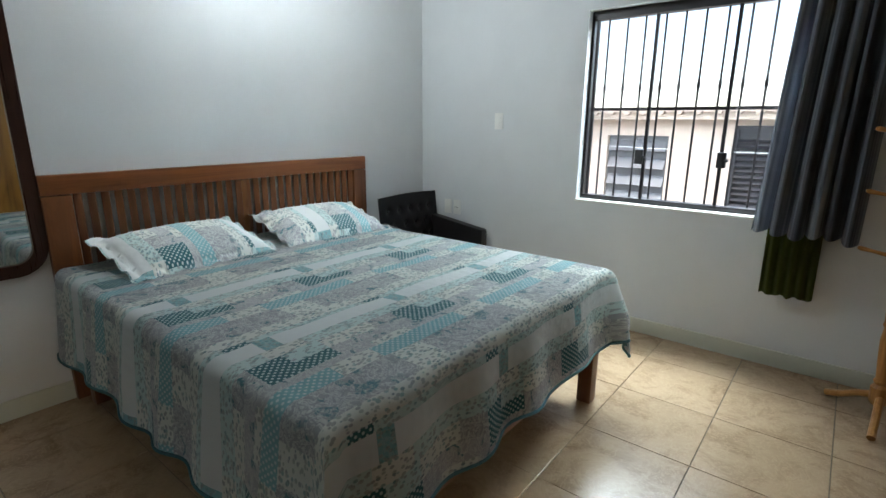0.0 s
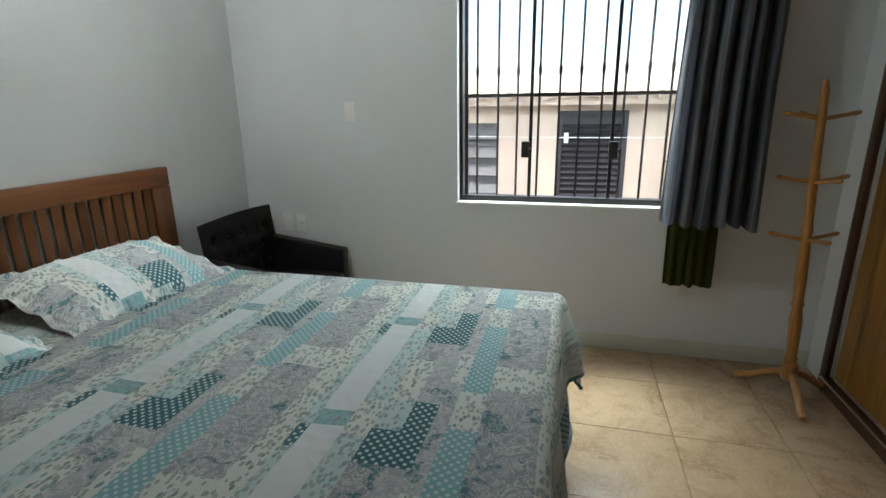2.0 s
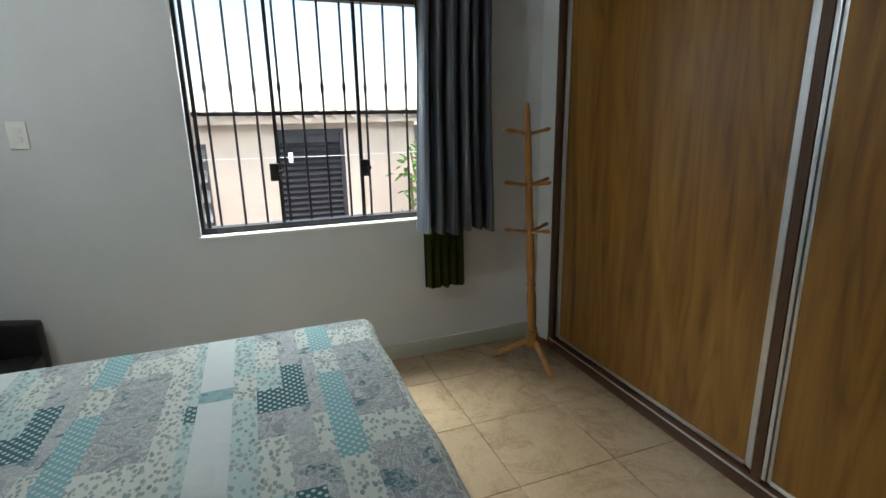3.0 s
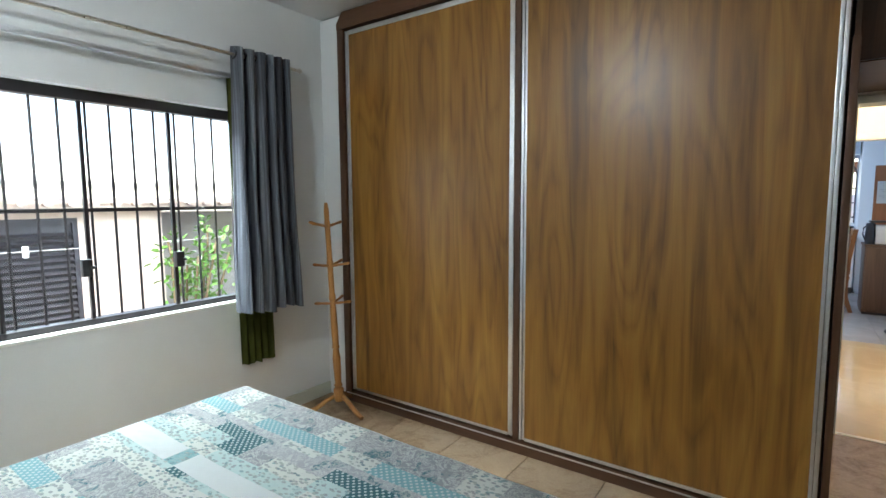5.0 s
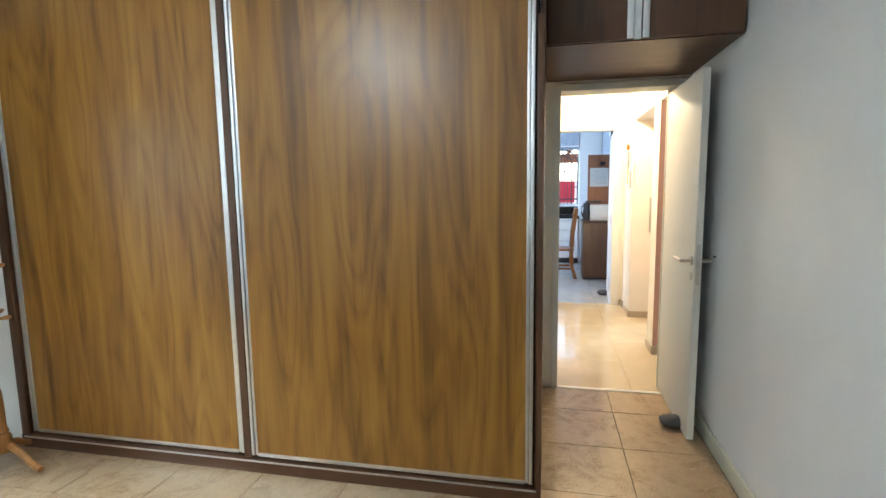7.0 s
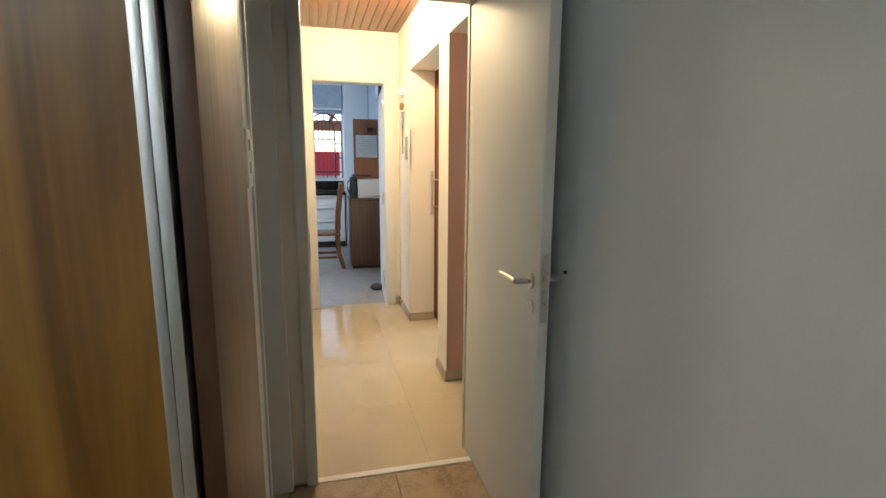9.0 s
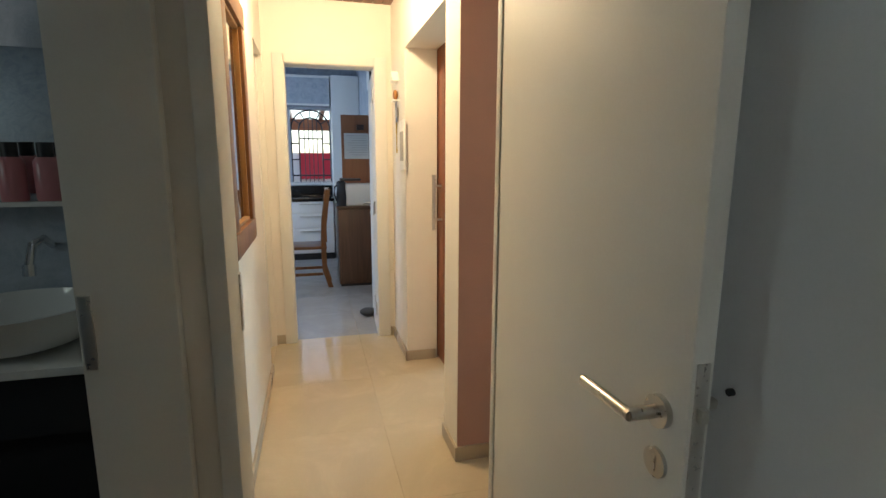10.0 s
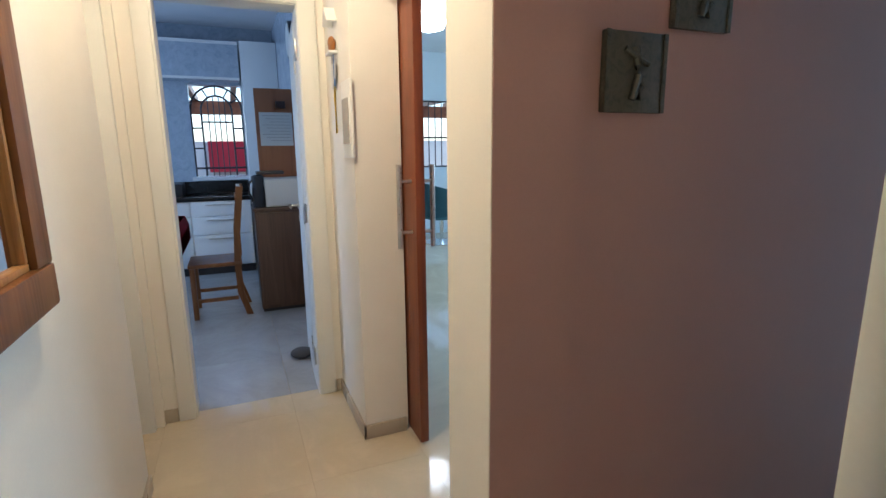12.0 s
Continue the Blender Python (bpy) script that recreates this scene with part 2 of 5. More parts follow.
def patchwork(name):
    """Printed patchwork quilt: one block of floral, leafy, dotted and plain patches, repeated."""
    n = Net(name, 0.85)
    uv = n.node("ShaderNodeSeparateXYZ", [n.coords((1, 1, 1), "UV")])
    x, y = uv.outputs[0], uv.outputs[1]
    bu = n.math("MULTIPLY", n.math("FRACT", n.math("DIVIDE", n.math("SUBTRACT", 4.255, x), 0.60)), 0.60)
    bv = n.math("MULTIPLY", n.math("FRACT", n.math("DIVIDE", n.math("SUBTRACT", 6.973, y), 0.565)), 0.565)
    cream, white, grey = (0.78, 0.81, 0.76), (0.80, 0.84, 0.84), (0.36, 0.375, 0.405)
    teal, aqua, mint, mid = (0.012, 0.135, 0.165), (0.24, 0.50, 0.54), (0.60, 0.76, 0.74), (0.47, 0.48, 0.51)
    # what is printed on a patch, as weights: small leaves, blossoms and scrolls, polka dots
    leafy, floral, dotted, bare, vines = (1.0, 0.0, 0.0), (0.0, 1.0, 0.0), (0.0, 0.0, 1.0), (0.0, 0.0, 0.0), (1.0, 0.35, 0.0)
    patches = [
        (0.03, 0.165, 0.0, 0.565, grey, floral), (0.0, 0.165, 0.348, 0.472, cream, leafy),
        (0.165, 0.235, 0.0, 0.565, aqua, dotted), (0.165, 0.235, 0.496, 0.565, cream, leafy), (0.165, 0.235, 0.0, 0.085, cream, leafy),
        (0.235, 0.333, 0.0, 0.565, mid, floral), (0.235, 0.272, 0.30, 0.46, cream, leafy),
        (0.333, 0.40, 0.0, 0.565, grey, floral), (0.333, 0.40, 0.0, 0.125, mint, leafy), (0.333, 0.40, 0.36, 0.565, cream, leafy),
        (0.272, 0.333, 0.0, 0.240, teal, dotted), (0.333, 0.40, 0.125, 0.240, teal, dotted),
        (0.40, 0.46, 0.0, 0.565, mint, vines), (0.40, 0.46, 0.02, 0.16, cream, leafy),
        (0.46, 0.545, 0.0, 0.565, white, bare), (0.46, 0.545, 0.075, 0.135, aqua, vines),
        (0.545, 0.572, 0.0, 0.565, mint, vines), (0.545, 0.572, 0.14, 0.22, teal, dotted),
    ]
    c = n.mix(0.0, cream, cream)
    w = n.mix(0.0, leafy, leafy)
    for u0, u1, v0, v1, colour, kind in patches:
        m = n.math("MULTIPLY", n.math("GREATER_THAN", bu, u0), n.math("LESS_THAN", bu, u1))
        if v0 > 0:
            m = n.math("MULTIPLY", m, n.math("GREATER_THAN", bv, v0))
        if v1 < 0.565:
            m = n.math("MULTIPLY", m, n.math("LESS_THAN", bv, v1))
        c = n.mix(m, c, colour)
        w = n.mix(m, w, kind)
    weights = n.node("ShaderNodeSeparateColor", [w])
    w_leaf, w_flower, w_dot = weights.outputs[0], weights.outputs[1], weights.outputs[2]
    flat = n.node("ShaderNodeCombineXYZ", [x, y, 0.0]).outputs[0]
    # small leaves
    stretch = n.node("ShaderNodeMapping", {"Vector": flat, "Scale": (1.0, 0.6, 1.0), "Rotation": (0, 0, 0.7)}).outputs[0]
    vor = n.node("ShaderNodeTexVoronoi", {"Vector": stretch, "Scale": 92.0, "Randomness": 1.0})
    leaf_mask = n.ramp(vor.outputs["Distance"], [(0.0, 1.0), (0.40, 1.0), (0.48, 0.0)])
    tone = n.ramp(n.node("ShaderNodeTexWhiteNoise", {"Vector": vor.outputs["Color"]}).outputs["Value"], [(0, (0.26, 0.29, 0.31)), (0.4, (0.34, 0.40, 0.37)), (0.7, (0.14, 0.33, 0.35)), (0.88, (0.03, 0.15, 0.19))], "CONSTANT")
    c = n.mix(n.math("MULTIPLY", n.math("MULTIPLY", leaf_mask, w_leaf), 0.72), c, tone)
    # blossoms, scrolls and teal sprigs
    big = n.noise(flat, 20, 3, 0.55, 2.6)
    scroll = n.ramp(big, [(0.46, 0.0), (0.48, 1.0), (0.53, 1.0), (0.55, 0.0), (0.60, 0.0), (0.62, 1.0)])
    c = n.mix(n.math("MULTIPLY", n.math("MULTIPLY", scroll, w_flower), 0.75), c, (0.72, 0.76, 0.72))
    sprig = n.ramp(n.noise(flat, 15, 2, 0.5, 1.2), [(0.60, 0.0), (0.63, 1.0)])
    vein = n.ramp(n.noise(flat, 62, 2, 0.5, 1.5), [(0.48, 0.0), (0.55, 1.0)])
    c = n.mix(n.math("MULTIPLY", n.math("MULTIPLY", sprig, w_flower), n.math("MULTIPLY_ADD", vein, 0.6, 0.3)), c, (0.02, 0.17, 0.22))
    # polka dots on a slanted grid
    slant = n.node("ShaderNodeMapping", {"Vector": flat, "Rotation": (0, 0, 0.785)}).outputs[0]
    dots = n.node("ShaderNodeTexVoronoi", {"Vector": slant, "Scale": 62.0, "Randomness": 0.0})
    dot = n.ramp(dots.outputs["Distance"], [(0.0, 1.0), (0.24, 1.0), (0.31, 0.0)])
    c = n.mix(n.math("MULTIPLY", dot, w_dot), c, (0.66, 0.76, 0.76))
    wash = n.noise(flat, 3, 4)
    c = n.mix(n.math("MULTIPLY", wash, 0.10), c, (0.56, 0.61, 0.62))
    n.set("Base Color", c)
    weave = n.noise(flat, 900, 2)
    stitch = n.node("ShaderNodeTexVoronoi", {"Vector": flat, "Scale": 26.0, "Randomness": 0.7}).outputs["Distance"]
    n.bump(n.math("ADD", stitch, n.math("MULTIPLY", weave, 0.25)), 0.5, 0.007)
    n.set("Sheen Weight", 0.1)
    return n.mat


M_CURTAIN = curtain_cloth()
M_QUILT = patchwork("patchwork_quilt")
M_PILLOW = patchwork("patchwork_pillow")


# ---- building helpers ----
def box(bm, x0, x1, y0, y1, z0, z1, bevel=0.0):
    r = bmesh.ops.create_cube(bm, size=1.0, matrix=Matrix.Translation(((x0 + x1) / 2, (y0 + y1) / 2, (z0 + z1) / 2)) @ Matrix.Diagonal((abs(x1 - x0), abs(y1 - y0), abs(z1 - z0), 1)))
    if bevel:
        edges = {e for v in r["verts"] for e in v.link_edges}
        bmesh.ops.bevel(bm, geom=list(edges), offset=bevel, segments=2, affect="EDGES", profile=0.6)
    return bm


def bx(*a, bevel=0.0):
    return box(bmesh.new(), *a, bevel=bevel)


def rod(bm, a, b, r0, r1=None, seg=16):
    """A round bar from a to b."""
    a, b = Vector(a), Vector(b)
    d = b - a
    m = Matrix.Translation((a + b) / 2) @ d.to_track_quat("Z", "Y").to_matrix().to_4x4()
    bmesh.ops.create_cone(bm, cap_ends=True, segments=seg, radius1=r0, radius2=r0 if r1 is None else r1, depth=d.length, matrix=m)
    return bm


def turned(bm, profile, m=Matrix(), seg=28):
    """A turned body from (radius, height) pairs."""
    rings = []
    for r, z in profile:
        rings.append([bm.verts.new(m @ Vector((r * math.cos(2 * math.pi * k / seg), r * math.sin(2 * math.pi * k / seg), z))) for k in range(seg)])
    for p, q in zip(rings, rings[1:]):
        for k in range(seg):
            bm.faces.new((p[k], p[(k + 1) % seg], q[(k + 1) % seg], q[k]))
    bm.faces.new(list(reversed(rings[0])))
    bm.faces.new(rings[-1])
    return bm


def tube(bm, pts, r, seg=10):
    pts = [Vector(p) for p in pts]
    rings = []
    for i, p in enumerate(pts):
        d = (pts[min(i + 1, len(pts) - 1)] - pts[max(i - 1, 0)]).normalized()
        q = d.to_track_quat("Z", "Y")
        rings.append([bm.verts.new(p + q @ Vector((r * math.cos(2 * math.pi * k / seg), r * math.sin(2 * math.pi * k / seg), 0))) for k in range(seg)])
    for p, q in zip(rings, rings[1:]):
        for k in range(seg):
            bm.faces.new((p[k], p[(k + 1) % seg], q[(k + 1) % seg], q[k]))
    bm.faces.new(list(reversed(rings[0])))
    bm.faces.new(rings[-1])
    return bm


def sheet(bm, nu, nv, f, uvf=None, thick=0.0):
    """A grid surface f(u, v), with a layer of UV in metres."""
    vs = [[bm.verts.new(f(i / nu, j / nv)) for j in range(nv + 1)] for i in range(nu + 1)]
    layer = bm.loops.layers.uv.verify()
    for i in range(nu):
        for j in range(nv):
            fc = bm.faces.new((vs[i][j], vs[i + 1][j], vs[i + 1][j + 1], vs[i][j + 1]))
            fc.smooth = True
            if uvf:
                for lp, (a, b) in zip(fc.loops, ((i, j), (i + 1, j), (i + 1, j + 1), (i, j + 1))):
                    lp[layer].uv = uvf(a / nu, b / nv)
    if thick:
        bmesh.ops.solidify(bm, geom=bm.faces[:], thickness=thick)
    return bm


def mesh_of(name, bm, material, smooth=None):
    bmesh.ops.recalc_face_normals(bm, faces=bm.faces[:])
    me = bpy.data.meshes.new(name)
    bm.to_mesh(me)
    bm.free()
    if smooth:
        me.shade_smooth()
        me.set_sharp_from_angle(angle=radians(smooth))
    me.materials.append(material)
    return me


def part(name, bm, material, parent=None, label="", smooth=35):
    ob = new(name, mesh_of(name, bm, material, smooth))
    if parent is not None:
        ob.parent = parent
        if parent.type == "EMPTY":
            ob.matrix_parent_inverse = parent.matrix_basis.inverted()
    if label:
        ob["label"] = label
    return ob


def thing(name, at, label, category, group=""):
    e = new(name)
    e.empty_display_size = 0.1
    e.matrix_basis = Matrix.Translation(at)
    return tagged(e, label, category, group)


def setting(name, bm, material, label, category, smooth=35):
    return tagged(part(name, bm, material, None, "", smooth), label, category, "", "structure")


def solid(name, bm, material, label, category, smooth=35, group=""):
    return tagged(part(name, bm, material, None, "", smooth), label, category, group)


def wall_x(bm, x0, x1, y0, y1, z1, holes=(), z0=0.0):
    """A wall that runs along x, with openings (x0, x1, z0, z1)."""
    cur = x0
    for a, b, c, d in sorted(holes):
        if a > cur:
            box(bm, cur, a, y0, y1, z0, z1)
        if c > z0:
            box(bm, a, b, y0, y1, z0, c)
        if d < z1:
            box(bm, a, b, y0, y1, d, z1)
        cur = b
    if cur < x1:
        box(bm, cur, x1, y0, y1, z0, z1)
    return bm


def wall_y(bm, y0, y1, x0, x1, z1, holes=(), z0=0.0):
    cur = y0
    for a, b, c, d in sorted(holes):
        if a > cur:
            box(bm, x0, x1, cur, a, z0, z1)
        if c > z0:
            box(bm, x0, x1, a, b, z0, c)
        if d < z1:
            box(bm, x0, x1, a, b, d, z1)
        cur = b
    if cur < y1:
        box(bm, x0, x1, cur, y1, z0, z1)
    return bm

# ---- structure: bedroom ----
WX0, WX1, WZ0, WZ1 = -1.37, -0.10, 0.845, 2.05
setting("wall_north", wall_x(bmesh.new(), -2.93, 2.90, 3.22, 3.38, 2.79, [(WX0, WX1, WZ0, WZ1)]), M_WALL, "pale blue-grey painted bedroom wall around the barred window", "wall")
setting("wall_west", bx(-2.93, -2.78, -0.90, 3.22, 0, 2.79), M_WALL, "pale blue-grey painted wall behind the headboard", "wall")
setting("wall_south", wall_x(bmesh.new(), -2.93, 1.90, -0.90, -0.745, 2.79), M_WALL, "pale blue-grey painted wall beside the open door", "wall")
setting("wall_east", wall_y(bmesh.new(), -0.95, 0.165, 1.905, 2.05, 2.79, [(-0.72, 0.085, 0, 2.09)]), M_CREAM, "cream wall with the bedroom doorway", "wall")
setting("wall_bathroom", wall_x(bmesh.new(), 0.925, 1.905, 0.165, 0.335, 2.79, [(1.122, 1.905, 0, 2.06)]), M_WALL, "white wall with the bathroom doorway beside the wardrobe", "wall")
setting("ceiling_bedroom", bx(-2.93, 2.05, -0.90, 3.38, 2.79, 2.90), M_CEIL, "white painted bedroom ceiling", "ceiling")
floor = setting("floor_bedroom", bx(-2.93, 1.905, -0.90, 3.38, -0.12, -0.006), M_GROUT, "beige marbled ceramic tile floor with dark joints", "floor")
for name, b, lab in (("baseboard_north", bx(-2.78, 0.56, 3.205, 3.22, 0, 0.095, bevel=0.003), "north"), ("baseboard_west", bx(-2.78, -2.765, -0.745, 3.205, 0, 0.095, bevel=0.003), "west"), ("baseboard_south", bx(-2.765, 1.90, -0.745, -0.731, 0, 0.095, bevel=0.003), "south")):
    setting(name, b, M_BASE, "pale green-white painted skirting along the bedroom wall", "skirting")

# bedroom doorway frame, its threshold strip and the open leaf
fr = thing("door_1", (1.96, -0.3, 0), "white painted bedroom door frame with strike plate", "door frame")
tagged(fr, kind="structure")
part("jamb", bx(1.885, 2.07, 0.055, 0.10, 0, 2.075, bevel=0.004), M_DOORWHITE, fr)
part("jamb", bx(2.0, 2.03, -0.744, -0.628, 0, 2.075, bevel=0.004), M_DOORWHITE, fr)
part("head", bx(1.885, 2.07, -0.743, 0.055, 2.035, 2.078, bevel=0.004), M_DOORWHITE, fr)
part("strike_plate", bx(2.045, 2.072, 0.051, 0.057, 0.94, 1.09, bevel=0.001), M_STEEL, fr, "satin steel strike plate")
setting("threshold", bx(1.895, 1.93, -0.70, 0.055, -0.002, 0.004, bevel=0.001), M_PLASTIC, "white stone threshold strip in the doorway", "threshold")


def lever(parent, hinge, ang, width, z, side):
    """Handle, rosette and keyhole on one face of a leaf."""
    def at(u, v, w):
        return hinge @ Vector((u, v, w))
    n = side
    u = width - 0.055
    a = rod(bmesh.new(), at(u, 0, z), at(u, n * 0.010, z), 0.026, seg=24)
    part("rosette", a, M_STEEL, parent, "satin steel rosette")
    b = rod(bmesh.new(), at(u, n * 0.01, z), at(u, n * 0.058, z), 0.010)
    rod(b, at(u + 0.004, n * 0.055, z), at(u - 0.125, n * 0.058, z), 0.0095)
    part("handle", b, M_STEEL, parent, "satin steel lever handle")
    c = rod(bmesh.new(), at(u, 0, z - 0.085), at(u, n * 0.006, z - 0.085), 0.024, seg=24)
    box(c, *sorted((at(u - 0.004, 0, 0).x, at(u + 0.004, 0, 0).x)), *sorted((at(u, n * 0.004, 0).y, at(u, n * 0.0075, 0).y)), z - 0.098, z - 0.073)
    part("keyhole_plate", c, M_STEEL, parent, "round steel keyhole plate")


def leaf(name, hx, hy, angle, width, height, label, thick=0.036):
    """A flush door leaf; the hinge stands at (hx, hy) and the leaf runs along angle."""
    m = pose(hx, hy, 0, 0, 0, angle)
    d = tagged(thing(name, (hx, hy, 0), label, "door"), kind="structure")
    b = bx(0, width, -thick / 2, thick / 2, 0.01, height, bevel=0.003)
    b.transform(m)
    part("leaf", b, M_DOORWHITE, d)
    for side in (1, -1):
        lever(d, m @ Matrix.Translation((0, side * thick / 2, 0)), angle, width, 1.005, side)
    e = bx(width - 0.002, width + 0.002, -0.011, 0.011, 0.88, 1.10, bevel=0.001)
    box(e, width, width + 0.012, -0.006, 0.006, 1.015, 1.035)
    e.transform(m)
    part("latch_plate", e, M_STEEL, d, "steel latch plate with bolt")
    for z in (0.25, 1.0, 1.8):
        f = rod(bmesh.new(), m @ Vector((-0.004, thick / 2, z - 0.045)), m @ Vector((-0.004, thick / 2, z + 0.045)), 0.007)
        part("hinge", f, M_STEEL, d, "steel hinge")
    return d


leaf("door_2", 1.9985, -0.650, 180.2, 0.745, 2.005, "white lacquered bedroom door standing open against the wall")
# bathroom frame beside it
bf = tagged(thing("door_3", (1.5, 0.25, 0), "white painted bathroom door frame", "door frame"), kind="structure")
part("jamb", bx(1.86, 1.90, 0.155, 0.345, 0, 2.06, bevel=0.004), M_DOORWHITE, bf)
part("jamb", bx(1.117, 1.135, 0.158, 0.345, 0, 2.06, bevel=0.004), M_DOORWHITE, bf)
part("head", bx(1.135, 1.86, 0.155, 0.345, 2.02, 2.06, bevel=0.004), M_DOORWHITE, bf)
part("strike_plate", bx(1.856, 1.861, 0.315, 0.338, 0.94, 1.10, bevel=0.001), M_STEEL, bf, "worn steel strike plate")


# ---- structure: corridor, kitchen, living room, bathroom shell ----
setting("floor_corridor", bx(1.905, 4.60, -1.2, 0.36, -0.12, -0.004), M_GROUT2, "cream polished porcelain corridor floor", "floor")
setting("wall_corridor_left", wall_x(bmesh.new(), 2.05, 4.54, 0.165, 0.335, 2.60, [(3.98, 4.50, 0, 2.09)]), M_CREAM, "cream painted corridor wall carrying the mirror", "wall")
setting("wall_corridor_right", wall_x(bmesh.new(), 2.757, 4.54, -0.95, -0.74, 2.60, [(2.985, 3.99, 0, 2.085)]), M_CREAM, "cream painted corridor wall with an opening to the living room", "wall")
setting("wall_passage_lintel", bx(2.05, 2.757, -0.92, -0.74, 2.085, 2.60), M_CREAM, "cream lintel over the side passage", "wall")
pink = bx(2.79, 2.95, -2.60, -0.95, 0, 2.60)
box(pink, 2.754, 2.759, -0.95, -0.742, 0, 2.085)
setting("wall_pink", pink, M_PINK, "dusty pink painted wall of the side passage", "wall")
setting("wall_far", wall_y(bmesh.new(), -0.95, 0.80, 4.54, 4.68, 2.60, [(-0.64, 0.05, 0, 2.075)]), M_CREAM, "cream end wall of the corridor with the kitchen doorway", "wall")
setting("corridor_recess_wall", bx(3.80, 4.54, 0.335, 0.45, 0, 2.60), M_CREAM, "wall behind the recessed side door", "wall")
ceil = bx(2.05, 4.54, -0.95, 0.335, 2.50, 2.60)
for k in range(13):
    box(ceil, 2.052, 4.538, -0.745 + k * 0.07, -0.745 + k * 0.07 + 0.064, 2.488, 2.50, bevel=0.002)
setting("ceiling_corridor", ceil, M_PLANK, "reddish wooden plank ceiling over the corridor", "ceiling")
for n_, b in (("baseboard_left", bx(2.085, 3.98, 0.153, 0.165, 0, 0.07, bevel=0.002)), ("baseboard_pillar", bx(2.746, 2.985, -0.74, -0.728, 0, 0.07, bevel=0.002)),
              ("baseboard_pillar_side", bx(2.742, 2.754, -0.95, -0.728, 0, 0.07, bevel=0.002)), ("baseboard_right", bx(3.978, 4.54, -0.74, -0.728, 0, 0.07, bevel=0.002)),
              ("baseboard_jamb", bx(3.978, 3.99, -0.94, -0.728, 0, 0.07, bevel=0.002)), ("baseboard_end", bx(4.528, 4.54, -0.738, -0.705, 0, 0.07, bevel=0.002)),
              ("baseboard_recess", bx(4.528, 4.54, 0.102, 0.27, 0, 0.07, bevel=0.002)), ("baseboard_passage", bx(2.778, 2.79, -2.60, -0.95, 0, 0.07, bevel=0.002))):
    setting(n_, b, M_BASE_TILE, "beige ceramic skirting tile with a white top joint", "skirting")

# kitchen doorway
kd = tagged(thing("door_4", (4.6, -0.33, 0), "white kitchen door frame with moulded architrave", "door frame"), kind="structure")
part("architrave", bx(4.522, 4.54, 0.028, 0.10, 0, 2.12, bevel=0.005), M_DOORWHITE, kd)
part("architrave", bx(4.522, 4.54, -0.70, -0.612, 0, 2.12, bevel=0.005), M_DOORWHITE, kd)
part("architrave", bx(4.523, 4.54, -0.612, 0.02, 2.055, 2.12, bevel=0.005), M_DOORWHITE, kd)
part("jamb", bx(4.535, 4.69, 0.018, 0.049, 0, 2.07, bevel=0.003), M_DOORWHITE, kd)
part("jamb", bx(4.535, 4.69, -0.639, -0.608, 0, 2.07, bevel=0.003), M_DOORWHITE, kd)
part("head", bx(4.535, 4.69, -0.608, 0.018, 2.05, 2.074, bevel=0.003), M_DOORWHITE, kd)
for z in (0.20, 1.02, 1.86):
    part("hinge", bx(4.60, 4.66, -0.609, -0.600, z - 0.05, z + 0.05, bevel=0.002), M_STEEL, kd, "steel hinge leaf")
leaf("door_5", 4.70, -0.625, -4, 0.60, 2.03, "white kitchen door standing wide open")
# recessed side door, closed
sd = tagged(thing("door_6", (4.18, 0.24, 0), "white flush side door closed in its recess", "door"), kind="structure")
part("leaf", bx(4.01, 4.46, 0.270, 0.305, 0.01, 2.06, bevel=0.003), M_DOORWHITE, sd)
part("jamb", bx(3.982, 4.01, 0.20, 0.33, 0, 2.088, bevel=0.003), M_DOORWHITE, sd)
part("jamb", bx(4.46, 4.498, 0.20, 0.33, 0, 2.088, bevel=0.003), M_DOORWHITE, sd)
for z in (0.20, 1.02, 1.86):
    part("hinge", bx(4.008, 4.02, 0.255, 0.272, z - 0.05, z + 0.05, bevel=0.002), M_STEEL, sd, "steel hinge")
# sliding wooden door, pushed open
sl = tagged(thing("door_7", (4.3, -0.98, 0), "reddish wooden sliding door pushed open", "door"), kind="structure")
part("leaf", bx(3.83, 4.65, -1.000, -0.958, 0.012, 2.16, bevel=0.006), M_REDWOOD, sl)
part("track", bx(3.0, 4.75, -0.995, -0.953, 2.17, 2.20, bevel=0.002), M_ALU, sl, "aluminium top track")
for s_, y0 in ((1, -0.958), (-1, -1.0)):
    b = rod(bmesh.new(), (3.885, y0 + s_ * 0.055, 0.93), (3.885, y0 + s_ * 0.055, 1.29), 0.0115)
    for z in (1.0, 1.22):
        rod(b, (3.885, y0, z), (3.885, y0 + s_ * 0.055, z), 0.008)
    part("handle", b, M_STEEL, sl, "long satin steel pull bar")

# kitchen shell
setting("floor_kitchen", bx(4.60, 8.55, -0.95, 3.0, -0.12, -0.004), M_GROUT2, "grey polished kitchen floor", "floor")
setting("wall_kitchen_back", wall_y(bmesh.new(), -0.95, 3.0, 8.40, 8.55, 2.75, [(-0.43, 0.13, 1.07, 2.11)]), M_BLUETILE, "blue-grey tiled kitchen wall around an arched window", "wall")
setting("wall_kitchen_right", bx(4.68, 8.40, -0.95, -0.82, 0, 2.75), M_BLUETILE, "blue-grey tiled kitchen side wall", "wall")
# wide opening is out of view, assumed for the blue side light
setting("wall_kitchen_left", wall_x(bmesh.new(), 4.54, 8.55, 2.85, 3.0, 2.75, [(5.9, 7.3, 1.05, 2.15)]), M_BLUETILE, "tiled kitchen wall with a wide window", "wall")
